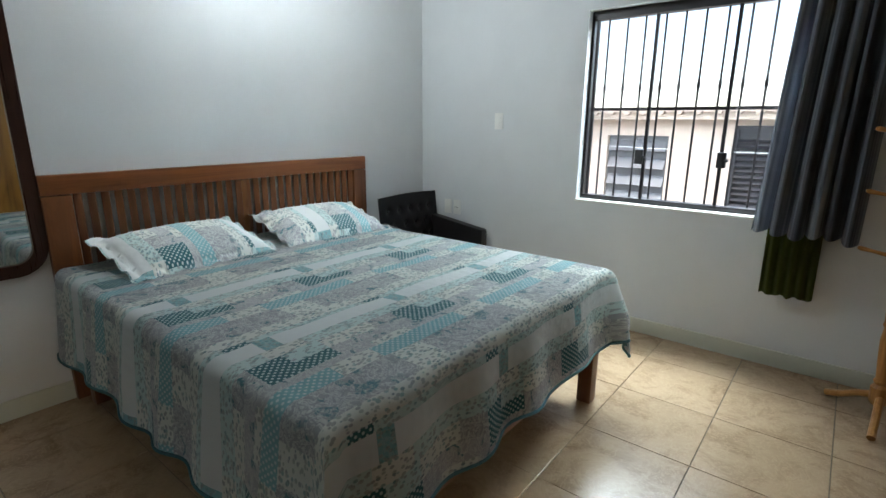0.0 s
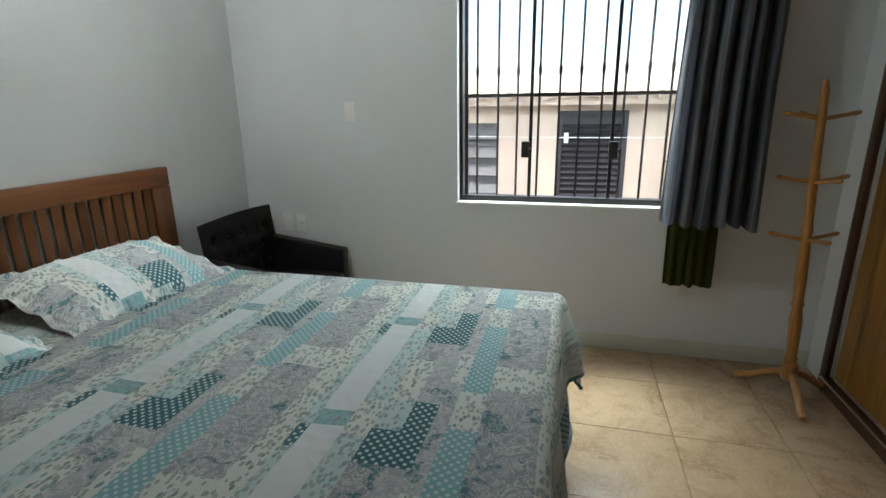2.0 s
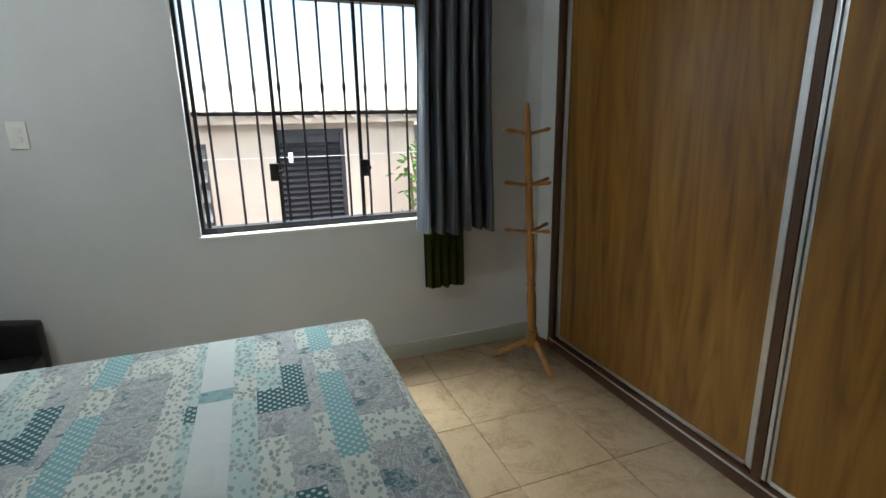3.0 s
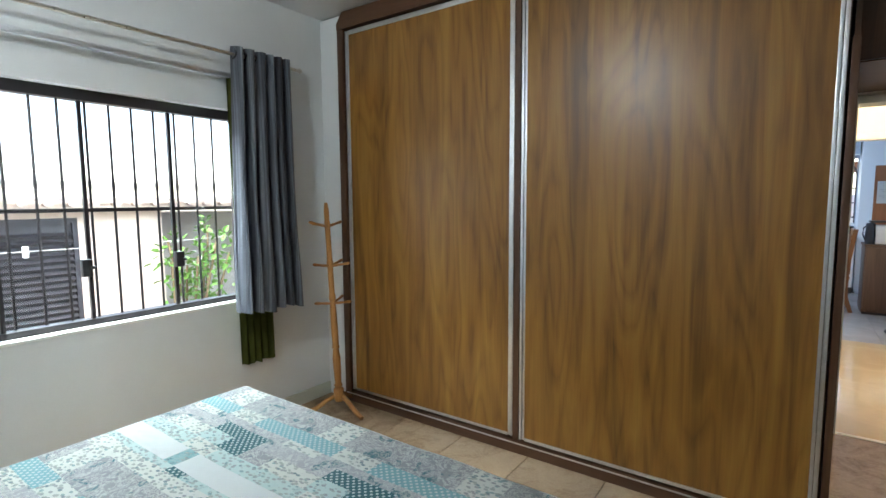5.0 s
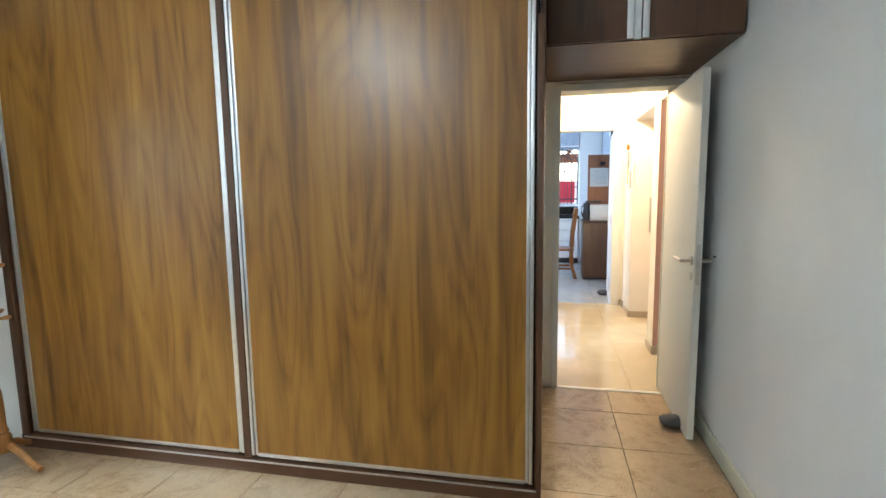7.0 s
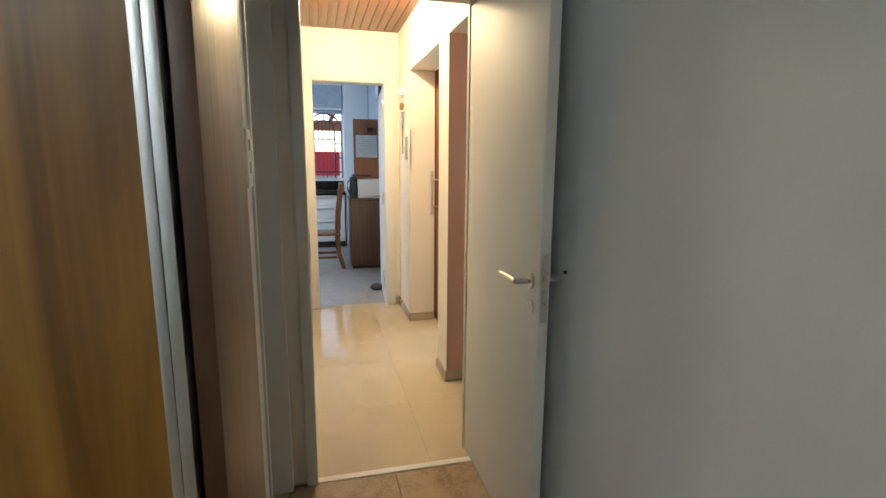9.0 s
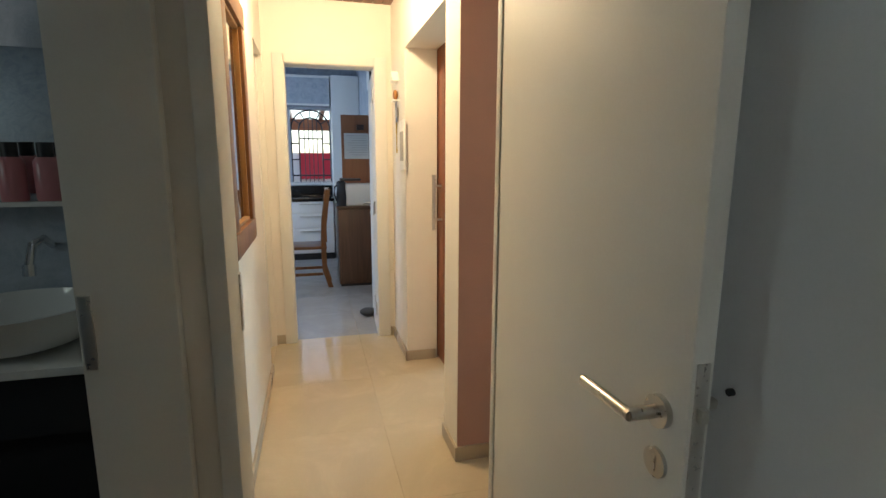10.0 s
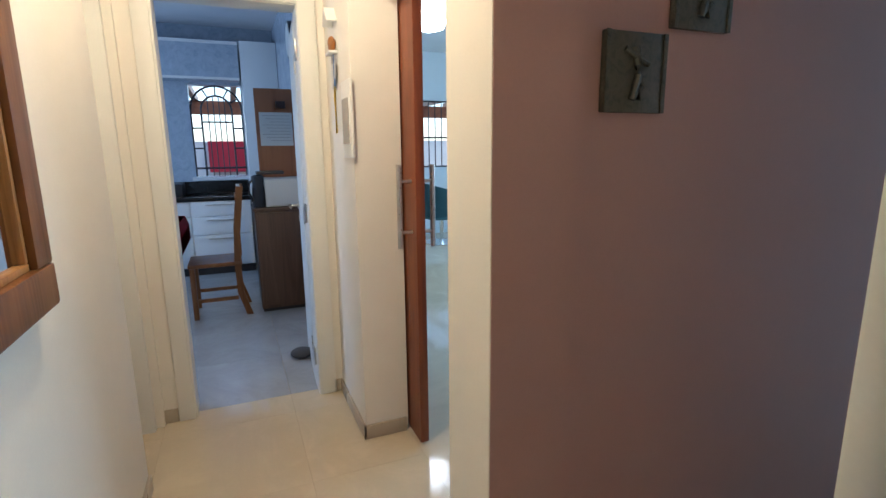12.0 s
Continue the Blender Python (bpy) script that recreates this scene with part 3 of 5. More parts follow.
setting("wall_kitchen_near", bx(4.54, 4.68, 0.80, 2.85, 0, 2.75), M_BLUETILE, "tiled kitchen wall", "wall")
setting("ceiling_kitchen", bx(4.54, 8.55, -0.95, 3.0, 2.75, 2.85), M_CEIL, "white kitchen ceiling", "ceiling")
# living room shell
setting("floor_living", bx(2.0, 9.6, -5.3, -0.95, -0.12, 0.0), M_PORC, "pale polished living room floor", "floor")
setting("wall_living_far", wall_y(bmesh.new(), -5.3, -0.95, 9.45, 9.60, 2.85, [(-3.9, -2.55, 1.08, 2.12)]), M_LIVWALL, "pale living room wall with a barred window", "wall")
# side opening is added behind the living room fill panel, never in view
setting("wall_living_side", wall_x(bmesh.new(), 2.0, 9.6, -5.45, -5.3, 2.85, [(4.9, 7.1, 1.0, 2.2)]), M_LIVWALL, "pale living room side wall, out of view, with an opening added for the fill lamp", "wall")
setting("wall_living_near", bx(1.9, 2.05, -5.3, -0.952, 0, 2.85), M_LIVWALL, "pale living room end wall", "wall")
setting("wall_living_top", bx(4.68, 9.45, -0.975, -0.95, 0, 2.85), M_LIVWALL, "pale living room wall behind the sliding door", "wall")
setting("ceiling_living", bx(2.0, 9.6, -5.45, -0.95, 2.85, 2.95), M_CEIL, "white living room ceiling", "ceiling")
# bathroom shell
setting("floor_bathroom", bx(0.96, 2.75, 0.335, 2.3, -0.12, 0.0), M_GREYTILE, "grey bathroom floor", "floor")
setting("wall_bathroom_far", bx(2.62, 2.75, 0.335, 2.3, 0, 2.79), M_BLUETILE, "grey-green tiled bathroom wall behind the basin", "wall")
# the high opening is invented to go with the bathroom fill panel
setting("wall_bathroom_back", wall_x(bmesh.new(), 0.93, 2.75, 2.2, 2.3, 2.79, [(1.3, 1.9, 1.55, 2.05)]), M_BLUETILE, "tiled bathroom wall, out of view, with a small high opening added for the fill lamp", "wall")
setting("wall_bathroom_side", bx(0.93, 1.0, 0.345, 2.2, 0, 2.79), M_BLUETILE, "tiled bathroom wall behind the wardrobe", "wall")
setting("ceiling_bathroom", bx(2.05, 2.75, 0.335, 3.22, 2.79, 2.90), M_CEIL, "white bathroom ceiling", "ceiling")

# ---- bedroom window ----
win = tagged(thing("window_1", (-0.735, 3.27, WZ0), "black steel sliding window with vertical security bars", "window"), kind="structure")
part("sill", bx(WX0 - 0.01, WX1 + 0.01, 3.212, 3.280, WZ0 - 0.012, WZ0 + 0.004, bevel=0.003), M_PLASTIC, win, "white painted sill")
fb = bx(WX0, WX0 + 0.018, 3.280, 3.345, WZ0 + 0.004, WZ1)
box(fb, WX1 - 0.018, WX1, 3.280, 3.345, WZ0 + 0.004, WZ1)
box(fb, WX0 + 0.018, WX1 - 0.018, 3.280, 3.345, WZ0 + 0.004, WZ0 + 0.034)
box(fb, WX0 + 0.018, WX1 - 0.018, 3.280, 3.345, WZ1 - 0.055, WZ1)
part("window_frame", fb, M_BLACK, win)
for a, b, y in ((WX0 + 0.03, -0.955, 3.296), (-0.535, WX1 - 0.03, 3.296)):
    s = bx(a, a + 0.018, y - 0.010, y + 0.010, WZ0 + 0.036, WZ1 - 0.057)
    box(s, b - 0.018, b, y - 0.010, y + 0.010, WZ0 + 0.036, WZ1 - 0.057)
    so = part("sash", s, M_BLACK, win, "thin black steel sash")
    g = part("pane", bx(a + 0.018, b - 0.018, y - 0.002, y + 0.002, WZ0 + 0.036, WZ1 - 0.057), M_GLASS, so, "clear glass pane")
    g.visible_shadow = False
for x in (-0.985, -0.515):
    b = bx(x - 0.026, x + 0.022, 3.252, 3.286, 1.105, 1.195, bevel=0.006)
    rod(b, (x + 0.012, 3.256, 1.15), (x + 0.034, 3.256, 1.15), 0.009)
    part("latch", b, M_DARK, win, "black sash latch")
for k, x in enumerate((-1.275, -1.155, -1.045, -0.925, -0.815, -0.705, -0.590, -0.475, -0.360, -0.245)):
    b = rod(bmesh.new(), (x, 3.33, WZ0 + 0.03), (x, 3.33, WZ1 - 0.05), 0.0065, seg=10)
    for z in (1.575,):
        turned(b, [(0.0066, -0.03), (0.010, -0.008), (0.010, 0.008), (0.0066, 0.03)], Matrix.Translation((x, 3.33, z)), 10)
    part("bar", b, M_BLACK, win)
part("cross_bar", bx(WX0 + 0.02, WX1 - 0.02, 3.322, 3.338, 1.435, 1.455), M_BLACK, win, "flat steel cross bar")

# ---- outside the window ----
setting("ground", bx(-60, 60, 3.38, 120, -0.75, -0.6), M_EARTH, "bare garden ground between the houses", "ground")
nb = thing("neighbour_house", (-1, 5.9, -0.6), "peach rendered neighbouring house with a tiled roof edge", "house")
part("wall", wall_x(bmesh.new(), -8, 0.55, 5.72, 5.9, 1.40, [(-2.14, -1.48, 0.45, 1.23), (-0.87, -0.20, 0.20, 1.345)], -0.6), M_PEACH, nb)
part("wall", bx(0.55, 7, 6.4, 6.6, -0.6, 1.36), M_GREYBAND, nb, "grey-brown side wall set further back")
part("fascia", bx(-8, 7, 5.55, 6.45, 1.40, 1.475, bevel=0.004), M_PEACH, nb, "pale fascia board under the eaves")
rf = bx(-8, 7, 5.50, 9.0, 1.475, 1.50)
for k in range(86):
    x = -8 + k * 0.175
    rod(rf, (x, 5.48, 1.485), (x, 8.0, 1.50), 0.04, 0.04, 8)
part("roof", rf, M_ROOF, nb, "rows of clay roof tiles")
sh = part("window", bx(-0.87, -0.20, 5.76, 5.80, 0.20, 1.345), M_SHUTTER, nb, "dark louvred steel shutter")
b = bx(-0.87, -0.83, 5.715, 5.76, 0.2, 1.345)
box(b, -0.24, -0.20, 5.715, 5.76, 0.2, 1.345)
box(b, -0.83, -0.24, 5.715, 5.76, 1.30, 1.345)
box(b, -0.83, -0.24, 5.715, 5.76, 0.2, 0.245)
part("frame", b, M_SHUTTER, sh)
for k in range(17):
    z = 0.27 + k * 0.058
    s = bx(-0.83, -0.24, -0.022, 0.022, -0.004, 0.004)
    s.transform(pose(0, 5.738, z, 38))
    part("slat", s, M_SHUTTER, sh)
lw = part("window", bx(-2.14, -1.48, 5.78, 5.80, 0.45, 1.23), M_LOUVRE, nb, "small horizontal louvre window")
for k in range(4):
    s = bx(-2.12, -1.50, -0.07, 0.07, -0.004, 0.004)
    s.transform(pose(0, 5.745, 0.55 + k * 0.19, 55))
    part("slat", s, M_LOUVRE, lw, "obscured glass louvre")
wire = bmesh.new()
tube(wire, [(-3 + 0.5 * k, 5.0, 1.17 - 0.05 * math.sin(math.pi * k / 10)) for k in range(11)], 0.0025, 6)
solid("clothes_line", wire, M_PLASTIC, "thin white clothes line strung outside the window", "clothes line")
solid("clothes_peg", bx(-0.80, -0.765, 4.985, 5.015, 1.075, 1.16, bevel=0.004), M_PLASTIC, "white clothes peg clipped on the line", "clothes peg")

plant = thing("shrub", (0.42, 5.0, -0.6), "leafy green potted shrub outside the window", "shrub")
rs = random.Random(4)
tr = bmesh.new()
tips = []
for k in range(9):
    a = rs.uniform(0, 6.28)
    r = rs.uniform(0.12, 0.42)
    top = Vector((0.45 + r * math.cos(a), 5.0 + 0.6 * r * math.sin(a), rs.uniform(0.6, 1.3)))
    base = Vector((0.45, 5.0, -0.6))
    mid = base.lerp(top, 0.5) + Vector((rs.uniform(-0.08, 0.08), 0, 0.1))
    tube(tr, [base, mid, top], 0.012, 6)
    tips += [mid.lerp(top, f) for f in (0.25, 0.5, 0.75, 0.9, 1.0)]
part("trunk", tr, M_STEM, plant)
lv = bmesh.new()
for p in tips:
    for _ in range(9):
        q = p + Vector((rs.gauss(0, 0.07), rs.gauss(0, 0.06), rs.gauss(0, 0.06)))
        L, W = rs.uniform(0.05, 0.10), rs.uniform(0.03, 0.055)
        m = Matrix.Translation(q) @ Euler((rs.uniform(-1, 1), rs.uniform(-1, 1), rs.uniform(0, 6.28))).to_matrix().to_4x4()
        pts = [(0, 0, 0), (L * 0.35, W / 2, 0.008), (L * 0.75, W * 0.35, 0.004), (L, 0, -0.01), (L * 0.75, -W * 0.35, 0.004), (L * 0.35, -W / 2, 0.008)]
        vs = [lv.verts.new(m @ Vector(c)) for c in pts]
        lv.faces.new(vs[:4])
        lv.faces.new((vs[0], vs[3], vs[4], vs[5]))
tagged(part("crown", lv, M_LEAF, plant, "broad light green leaves"), kind="stuff")

# ---- wardrobe ----
WF = 0.546
wd = thing("wardrobe", (0.9, 1.6, 0), "tall built-in walnut wardrobe with two aluminium-trimmed sliding doors", "wardrobe")
part("body", bx(0.62, 0.92, 0.18, 3.20, 0.0, 2.78), M_WARDDARK, wd)
part("plinth", bx(WF - 0.012, 0.62, 0.165, 3.02, 0, 0.072, bevel=0.003), M_WARDY, wd, "dark wooden plinth")
hd = bmesh.new()
hv = [(3.02, 2.673), (3.02, 2.712), (2.965, 2.785), (0.165, 2.785), (0.165, 2.673)]
fa = [hd.verts.new((WF - 0.012, y, z)) for y, z in hv]
fb2 = [hd.verts.new((0.62, y, z)) for y, z in hv]
hd.faces.new(fa)
hd.faces.new(fb2)
for k in range(5):
    hd.faces.new((fa[k], fa[(k + 1) % 5], fb2[(k + 1) % 5], fb2[k]))
part("header", hd, M_WARDY, wd, "dark wooden header with clipped corner", smooth=None)
part("side_panel", bx(WF - 0.010, 0.62, 2.965, 3.018, 0.073, 2.672, bevel=0.002), M_WARDDARK, wd)
part("side_panel", bx(WF - 0.010, 0.922, 0.150, 0.178, 0.0, 2.10, bevel=0.002), M_WARDDARK, wd)
part("filler", bx(WF + 0.02, 0.70, 3.018, 3.22, 0, 2.78), M_WALL, wd, "white filler strip to the wall")
for y0, y1, x0 in ((1.632, 2.955, WF + 0.012), (0.188, 1.582, WF)):
    dr = part("door", bx(x0, x0 + 0.022, y0 + 0.03, y1 - 0.03, 0.10, 2.643), M_WARD, wd, "walnut-print sliding panel")
    part("stile", bx(x0 - 0.008, x0 + 0.026, y0, y0 + 0.016, 0.088, 2.658, bevel=0.003), M_ALU, dr, "aluminium pull stile")
    part("stile", bx(x0 - 0.002, x0 + 0.026, y0 + 0.018, y0 + 0.032, 0.088, 2.658, bevel=0.003), M_ALU, dr, "aluminium stile")
    part("stile", bx(x0 - 0.008, x0 + 0.026, y1 - 0.016, y1, 0.088, 2.658, bevel=0.003), M_ALU, dr, "aluminium pull stile")
    part("stile", bx(x0 - 0.002, x0 + 0.026, y1 - 0.032, y1 - 0.018, 0.088, 2.658, bevel=0.003), M_ALU, dr, "aluminium stile")
    part("rail", bx(x0 - 0.006, x0 + 0.026, y0 + 0.033, y1 - 0.033, 2.630, 2.660, bevel=0.002), M_ALU, dr, "aluminium top rail")
    part("rail", bx(x0 - 0.006, x0 + 0.026, y0 + 0.033, y1 - 0.033, 0.085, 0.102, bevel=0.002), M_ALU, dr, "aluminium bottom rail")
part("mullion", bx(WF - 0.004, 0.62, 1.589, 1.625, 0.073, 2.672), M_WARDDARK, wd, "dark gap strip between the doors")
part("track", bx(WF - 0.016, WF - 0.011, 0.17, 3.0, 0.058, 0.066), M_ALU, wd, "aluminium floor track")

oc = thing("overhead_cabinet", (1.45, -0.3, 2.09), "dark walnut overhead cabinet above the bedroom doorway", "cabinet")
part("body", bx(1.04, 1.90, -0.742, 0.148, 2.10, 2.78), M_WARDY, oc)
for y0, y1 in ((-0.735, -0.295), (-0.255, 0.145)):
    dr = part("door", bx(1.012, 1.038, y0, y1, 2.105, 2.775, bevel=0.002), M_WARDDARK, oc)
    ye = y1 if y0 < -0.5 else y0
    part("stile", bx(1.004, 1.010, min(ye, ye + (-0.03 if y0 < -0.5 else 0.03)), max(ye, ye + (-0.03 if y0 < -0.5 else 0.03)), 2.105, 2.775, bevel=0.002), M_ALU, dr, "aluminium stile")
part("strip", bx(1.02, 1.038, -0.291, -0.259, 2.105, 2.775), M_ALU, oc, "aluminium middle strip")
part("filler", bx(0.62, 1.04, 0.148, 0.168, 2.10, 2.78), M_WARDDARK, oc)

# ---- bed ----
BX0, BX1, BY0, BY1, BZ = -2.71, -0.79, 0.605, 2.24, 0.681
bed = thing("double_bed", (-1.75, 1.4, 0), "double bed of reddish wood with a slatted headboard", "bed")
hb = bx(-2.775, -2.735, 0.565, 2.525, 1.015, 1.108, bevel=0.006)
part("top_rail", hb, M_BED, bed)
part("post", bx(-2.775, -2.735, 0.565, 0.685, 0, 1.013, bevel=0.005), M_SLAT, bed)
part("post", bx(-2.775, -2.735, 2.41, 2.525, 0, 1.013, bevel=0.005), M_SLAT, bed)
part("bottom_rail", bx(-2.772, -2.738, 0.687, 2.408, 0.42, 0.56, bevel=0.005), M_BED, bed)
n_sl = 30
for k in range(n_sl):
    y = 0.71 + k * (2.385 - 0.71) / (n_sl - 1)
    w = 0.017
    s = bx(-0.012, 0.012, -w, w, 0.561, 1.014, bevel=0.003)
    s.transform(pose(-2.755, y, 0, 0, 0, -24))
    part("slat", s, M_SLAT, bed)
part("slat", bx(-2.762, -2.742, 1.532, 1.567, 0.561, 1.014, bevel=0.003), M_FRAMEWOOD, bed, "lighter central slat")
part("side_rail", bx(BX0, BX1 + 0.03, BY0 + 0.03, BY0 + 0.06, 0.24, 0.40, bevel=0.004), M_BED, bed)
part("side_rail", bx(BX0, BX1 + 0.03, BY1 - 0.06, BY1 - 0.03, 0.24, 0.40, bevel=0.004), M_BED, bed)
part("foot_rail", bx(BX1 - 0.01, BX1 + 0.03, BY0 + 0.06, BY1 - 0.06, 0.24, 0.40, bevel=0.004), M_BED, bed)
for x in (BX1 - 0.03, -2.68):
    for y in (BY0 + 0.07, BY1 - 0.02):
        lg = bx(x, x + 0.07, y - 0.07, y, 0, 0.40, bevel=0.004)
        part("leg", lg, M_SLAT, bed)
solid("mattress", bx(BX0 + 0.02, BX1 - 0.01, BY0 + 0.02, BY1 - 0.02, 0.405, BZ - 0.012, bevel=0.05), M_PLASTIC, "white mattress under the quilt", "mattress")


def quilt_point(s, t):
    """Unfolded quilt (s along the bed, t across) laid over the mattress."""
    x, y, z = s, t, BZ
    over_x = max(0.0, s - BX1)
    over_y = max(0.0, BY0 - t) + max(0.0, t - BY1)
    side = -1 if t < BY0 else 1
    r = 0.05

    def fold(d):
        if d < r * 1.57:
            a = d / r
            return r * math.sin(a), r * (1 - math.cos(a))
        return r + 0.10 * (d - 1.57 * r), r + (d - 1.57 * r) * 0.99
    ox, dx = fold(over_x) if over_x else (0, 0)
    oy, dy = fold(over_y) if over_y else (0, 0)
    d = max(dx, dy) + 0.25 * min(dx, dy)
    hang = min(1.0, max(over_x, over_y) / 0.3)
    ox += hang * 0.016 * math.sin(t * 17 + 1.0 + 0.7 * math.sin(t * 5)) if over_x else 0
    oy += hang * 0.016 * math.sin(s * 19 + 0.5 + 0.8 * math.sin(s * 4)) if over_y else 0
    if over_x and over_y:
        ox += 0.05 * hang
        oy += 0.05 * hang
    if over_x:
        x = BX1 + ox
    if over_y:
        y = (BY0 - oy) if side < 0 else (BY1 + oy)
    z -= d
    if not over_x and not over_y:
        z += 0.006 * noise.noise(Vector((s * 3, t * 3, 0))) + 0.004 * noise.noise(Vector((s * 11, t * 5, 3)))
    z += 0.012 * hang * math.sin(s * 9 + t * 13)
    return Vector((x, y, max(0.13, z)))


S0, S1, T0, T1 = BX0 + 0.0, BX1 + 0.40, BY0 - 0.44, BY1 + 0.40
qb = sheet(bmesh.new(), 150, 160, lambda u, v: quilt_point(S0 + u * (S1 - S0), T0 + v * (T1 - T0)), lambda u, v: (S0 + u * (S1 - S0) + 5, T0 + v * (T1 - T0) + 5), 0.006)
solid("patchwork_quilt", qb, M_QUILT, "teal, grey and cream patchwork quilt spread over the bed", "quilt", 80)

edge = [(S1, T0 + k * (T1 - T0) / 120) for k in range(121)]
edge = [(S0 + k * (S1 - S0) / 120, T0) for k in range(120)] + edge + [(S1 - k * (S1 - S0) / 120, T1) for k in range(1, 121)]
part("hem", tube(bmesh.new(), [quilt_point(*p) for p in edge], 0.007, 6), M_TEALCLOTH, bpy.data.objects["patchwork_quilt"], "dark teal bound hem", 80)


def pillow(cx, cy, rz, tilt, off):
    L, W, H = 0.74, 0.50, 0.13

    def surf(sign):
        def f(u, v):
            a, b = 2 * u - 1, 2 * v - 1
            ra, rb = min(1.0, abs(a) / 0.90), min(1.0, abs(b) / 0.86)
            h = max(0.0, (1 - ra ** 2.6) * (1 - rb ** 2.6)) ** 0.55
            edge = 0.012 * math.sin(a * 14 + off) * max(0, abs(b) - 0.8) * 5 + 0.012 * math.sin(b * 11 + off) * max(0, abs(a) - 0.85) * 6
            pinch = 1 - 0.05 * (1 - abs(b)) * abs(a) ** 4
            return Vector((b * W / 2 * (1 - 0.04 * (1 - a * a)), a * L / 2 * pinch, sign * (h * H * (0.62 if sign > 0 else 0.45) + 0.002) + edge + 0.006 * noise.noise(Vector((a * 3, b * 3, off)))))
        return f
    b = sheet(bmesh.new(), 44, 32, surf(1), lambda u, v: (u * L + off, v * W + off))
    sheet(b, 44, 32, surf(-1), lambda u, v: (u * L + off, v * W + off))
    bmesh.ops.remove_doubles(b, verts=b.verts[:], dist=0.0045)
    b.transform(pose(cx, cy, 0.742, 0, tilt, rz))
    return b


solid("pillow", pillow(-2.46, 1.07, 3, 14, 1.3), M_PILLOW, "patchwork pillow with a ruffled edge beside the wall mirror", "pillow", 60, "pillows on the bed")
solid("pillow", pillow(-2.46, 1.90, -5, 15, 4.7), M_PILLOW, "patchwork pillow with a ruffled edge beside the armchair", "pillow", 60, "pillows on the bed")

# ---- wall mirror beside the bed ----
def rounded(bm, y0, y1, z0, z1, r, x0, x1, hole=0.0, n=10):
    """A rounded upright slab, or a ring where hole is given, in a plane of fixed x."""
    def loop(a0, a1, b0, b1, rr, x):
        out = []
        for cy, cz, st in ((a1 - rr, b1 - rr, 0), (a0 + rr, b1 - rr, 1), (a0 + rr, b0 + rr, 2), (a1 - rr, b0 + rr, 3)):
            for k in range(n + 1):
                t = (st + k / n) * math.pi / 2
                out.append(bm.verts.new((x, cy + rr * math.cos(t), cz + rr * math.sin(t))))
        return out
    A, B = loop(y0, y1, z0, z1, r, x0), loop(y0, y1, z0, z1, r, x1)
    m = len(A)
    for k in range(m):
        bm.faces.new((A[k], A[(k + 1) % m], B[(k + 1) % m], B[k]))
    if hole:
        C = loop(y0 + hole, y1 - hole, z0 + hole, z1 - hole, max(0.02, r - hole), x0)
        D = loop(y0 + hole, y1 - hole, z0 + hole, z1 - hole, max(0.02, r - hole), x1 - 0.006)
        for k in range(m):
            j = (k + 1) % m
            bm.faces.new((A[k], A[j], C[j], C[k]))
            bm.faces.new((B[k], B[j], D[j], D[k]))
            bm.faces.new((C[k], C[j], D[j], D[k]))
    else:
        bm.faces.new(A)
        bm.faces.new(B)
    return bm


wm = thing("wall_mirror", (-2.78, 0.25, 0.67), "tall mirror in a dark mahogany frame with rounded corners", "mirror")
part("frame", rounded(bmesh.new(), -0.05, 0.565, 0.665, 2.15, 0.13, -2.779, -2.745, 0.055), M_MAHOG, wm)
part("glass", rounded(bmesh.new(), 0.0, 0.515, 0.715, 2.10, 0.08, -2.776, -2.765), M_MIRROR, wm, "mirror glass")

# ---- armchair ----
ac = thing("armchair", (-2.4, 2.88, 0), "low black tufted leather armchair in the corner", "armchair")


def back_surf(u, v):
    y, z = 2.50 + u * 0.66, 0.36 + v * 0.445
    tuft = 0.0
    for i in range(5):
        for j in range(3):
            dy, dz = y - (2.60 + 0.115 * i + (0.05 if j % 2 else 0)), z - (0.47 + 0.11 * j)
            tuft += math.exp(-(dy * dy + dz * dz) / 0.0007)
    bulge = 0.03 * math.sin(math.pi * u) * math.sin(math.pi * min(1, v * 0.9 + 0.1))
    return Vector((-2.54 - 0.05 * v + bulge - 0.022 * tuft, y, z + 0.012 * math.sin(math.pi * u) * v))


bk = sheet(bmesh.new(), 60, 44, back_surf, None, -0.09)
part("backrest", bk, M_LEATHER, ac, "deep-buttoned black leather backrest", 60)
for i in range(5):
    for j in range(3):
        p = back_surf((0.10 + 0.115 * i + (0.05 if j % 2 else 0)) / 0.66, (0.11 + 0.11 * j) / 0.445)
        b = bmesh.new()
        bmesh.ops.create_uvsphere(b, u_segments=10, v_segments=6, radius=0.011, matrix=Matrix.Translation(p + Vector((0.005, 0, 0))))
        part("button", b, M_LEATHER, ac)
part("seat", bx(-2.56, -2.05, 2.58, 3.08, 0.26, 0.42, bevel=0.035), M_LEATHER, ac)
for y in (2.53, 3.13):
    a = bx(-2.62, -2.06, y - 0.042, y + 0.042, 0.12, 0.555, bevel=0.03)
    for v_ in a.verts:
        if v_.co.z > 0.4 and v_.co.x < -2.3:
            v_.co.z += 0.07 * (-2.3 - v_.co.x) / 0.3
    part("armrest", a, M_LEATHER, ac)
part("base", bx(-2.61, -2.08, 2.56, 3.10, 0.10, 0.27, bevel=0.02), M_LEATHER, ac)
for x in (-2.58, -2.12):
    for y in (2.58, 3.09):
        part("leg", rod(bmesh.new(), (x, y, 0), (x, y, 0.11), 0.015, 0.022), M_DARK, ac)

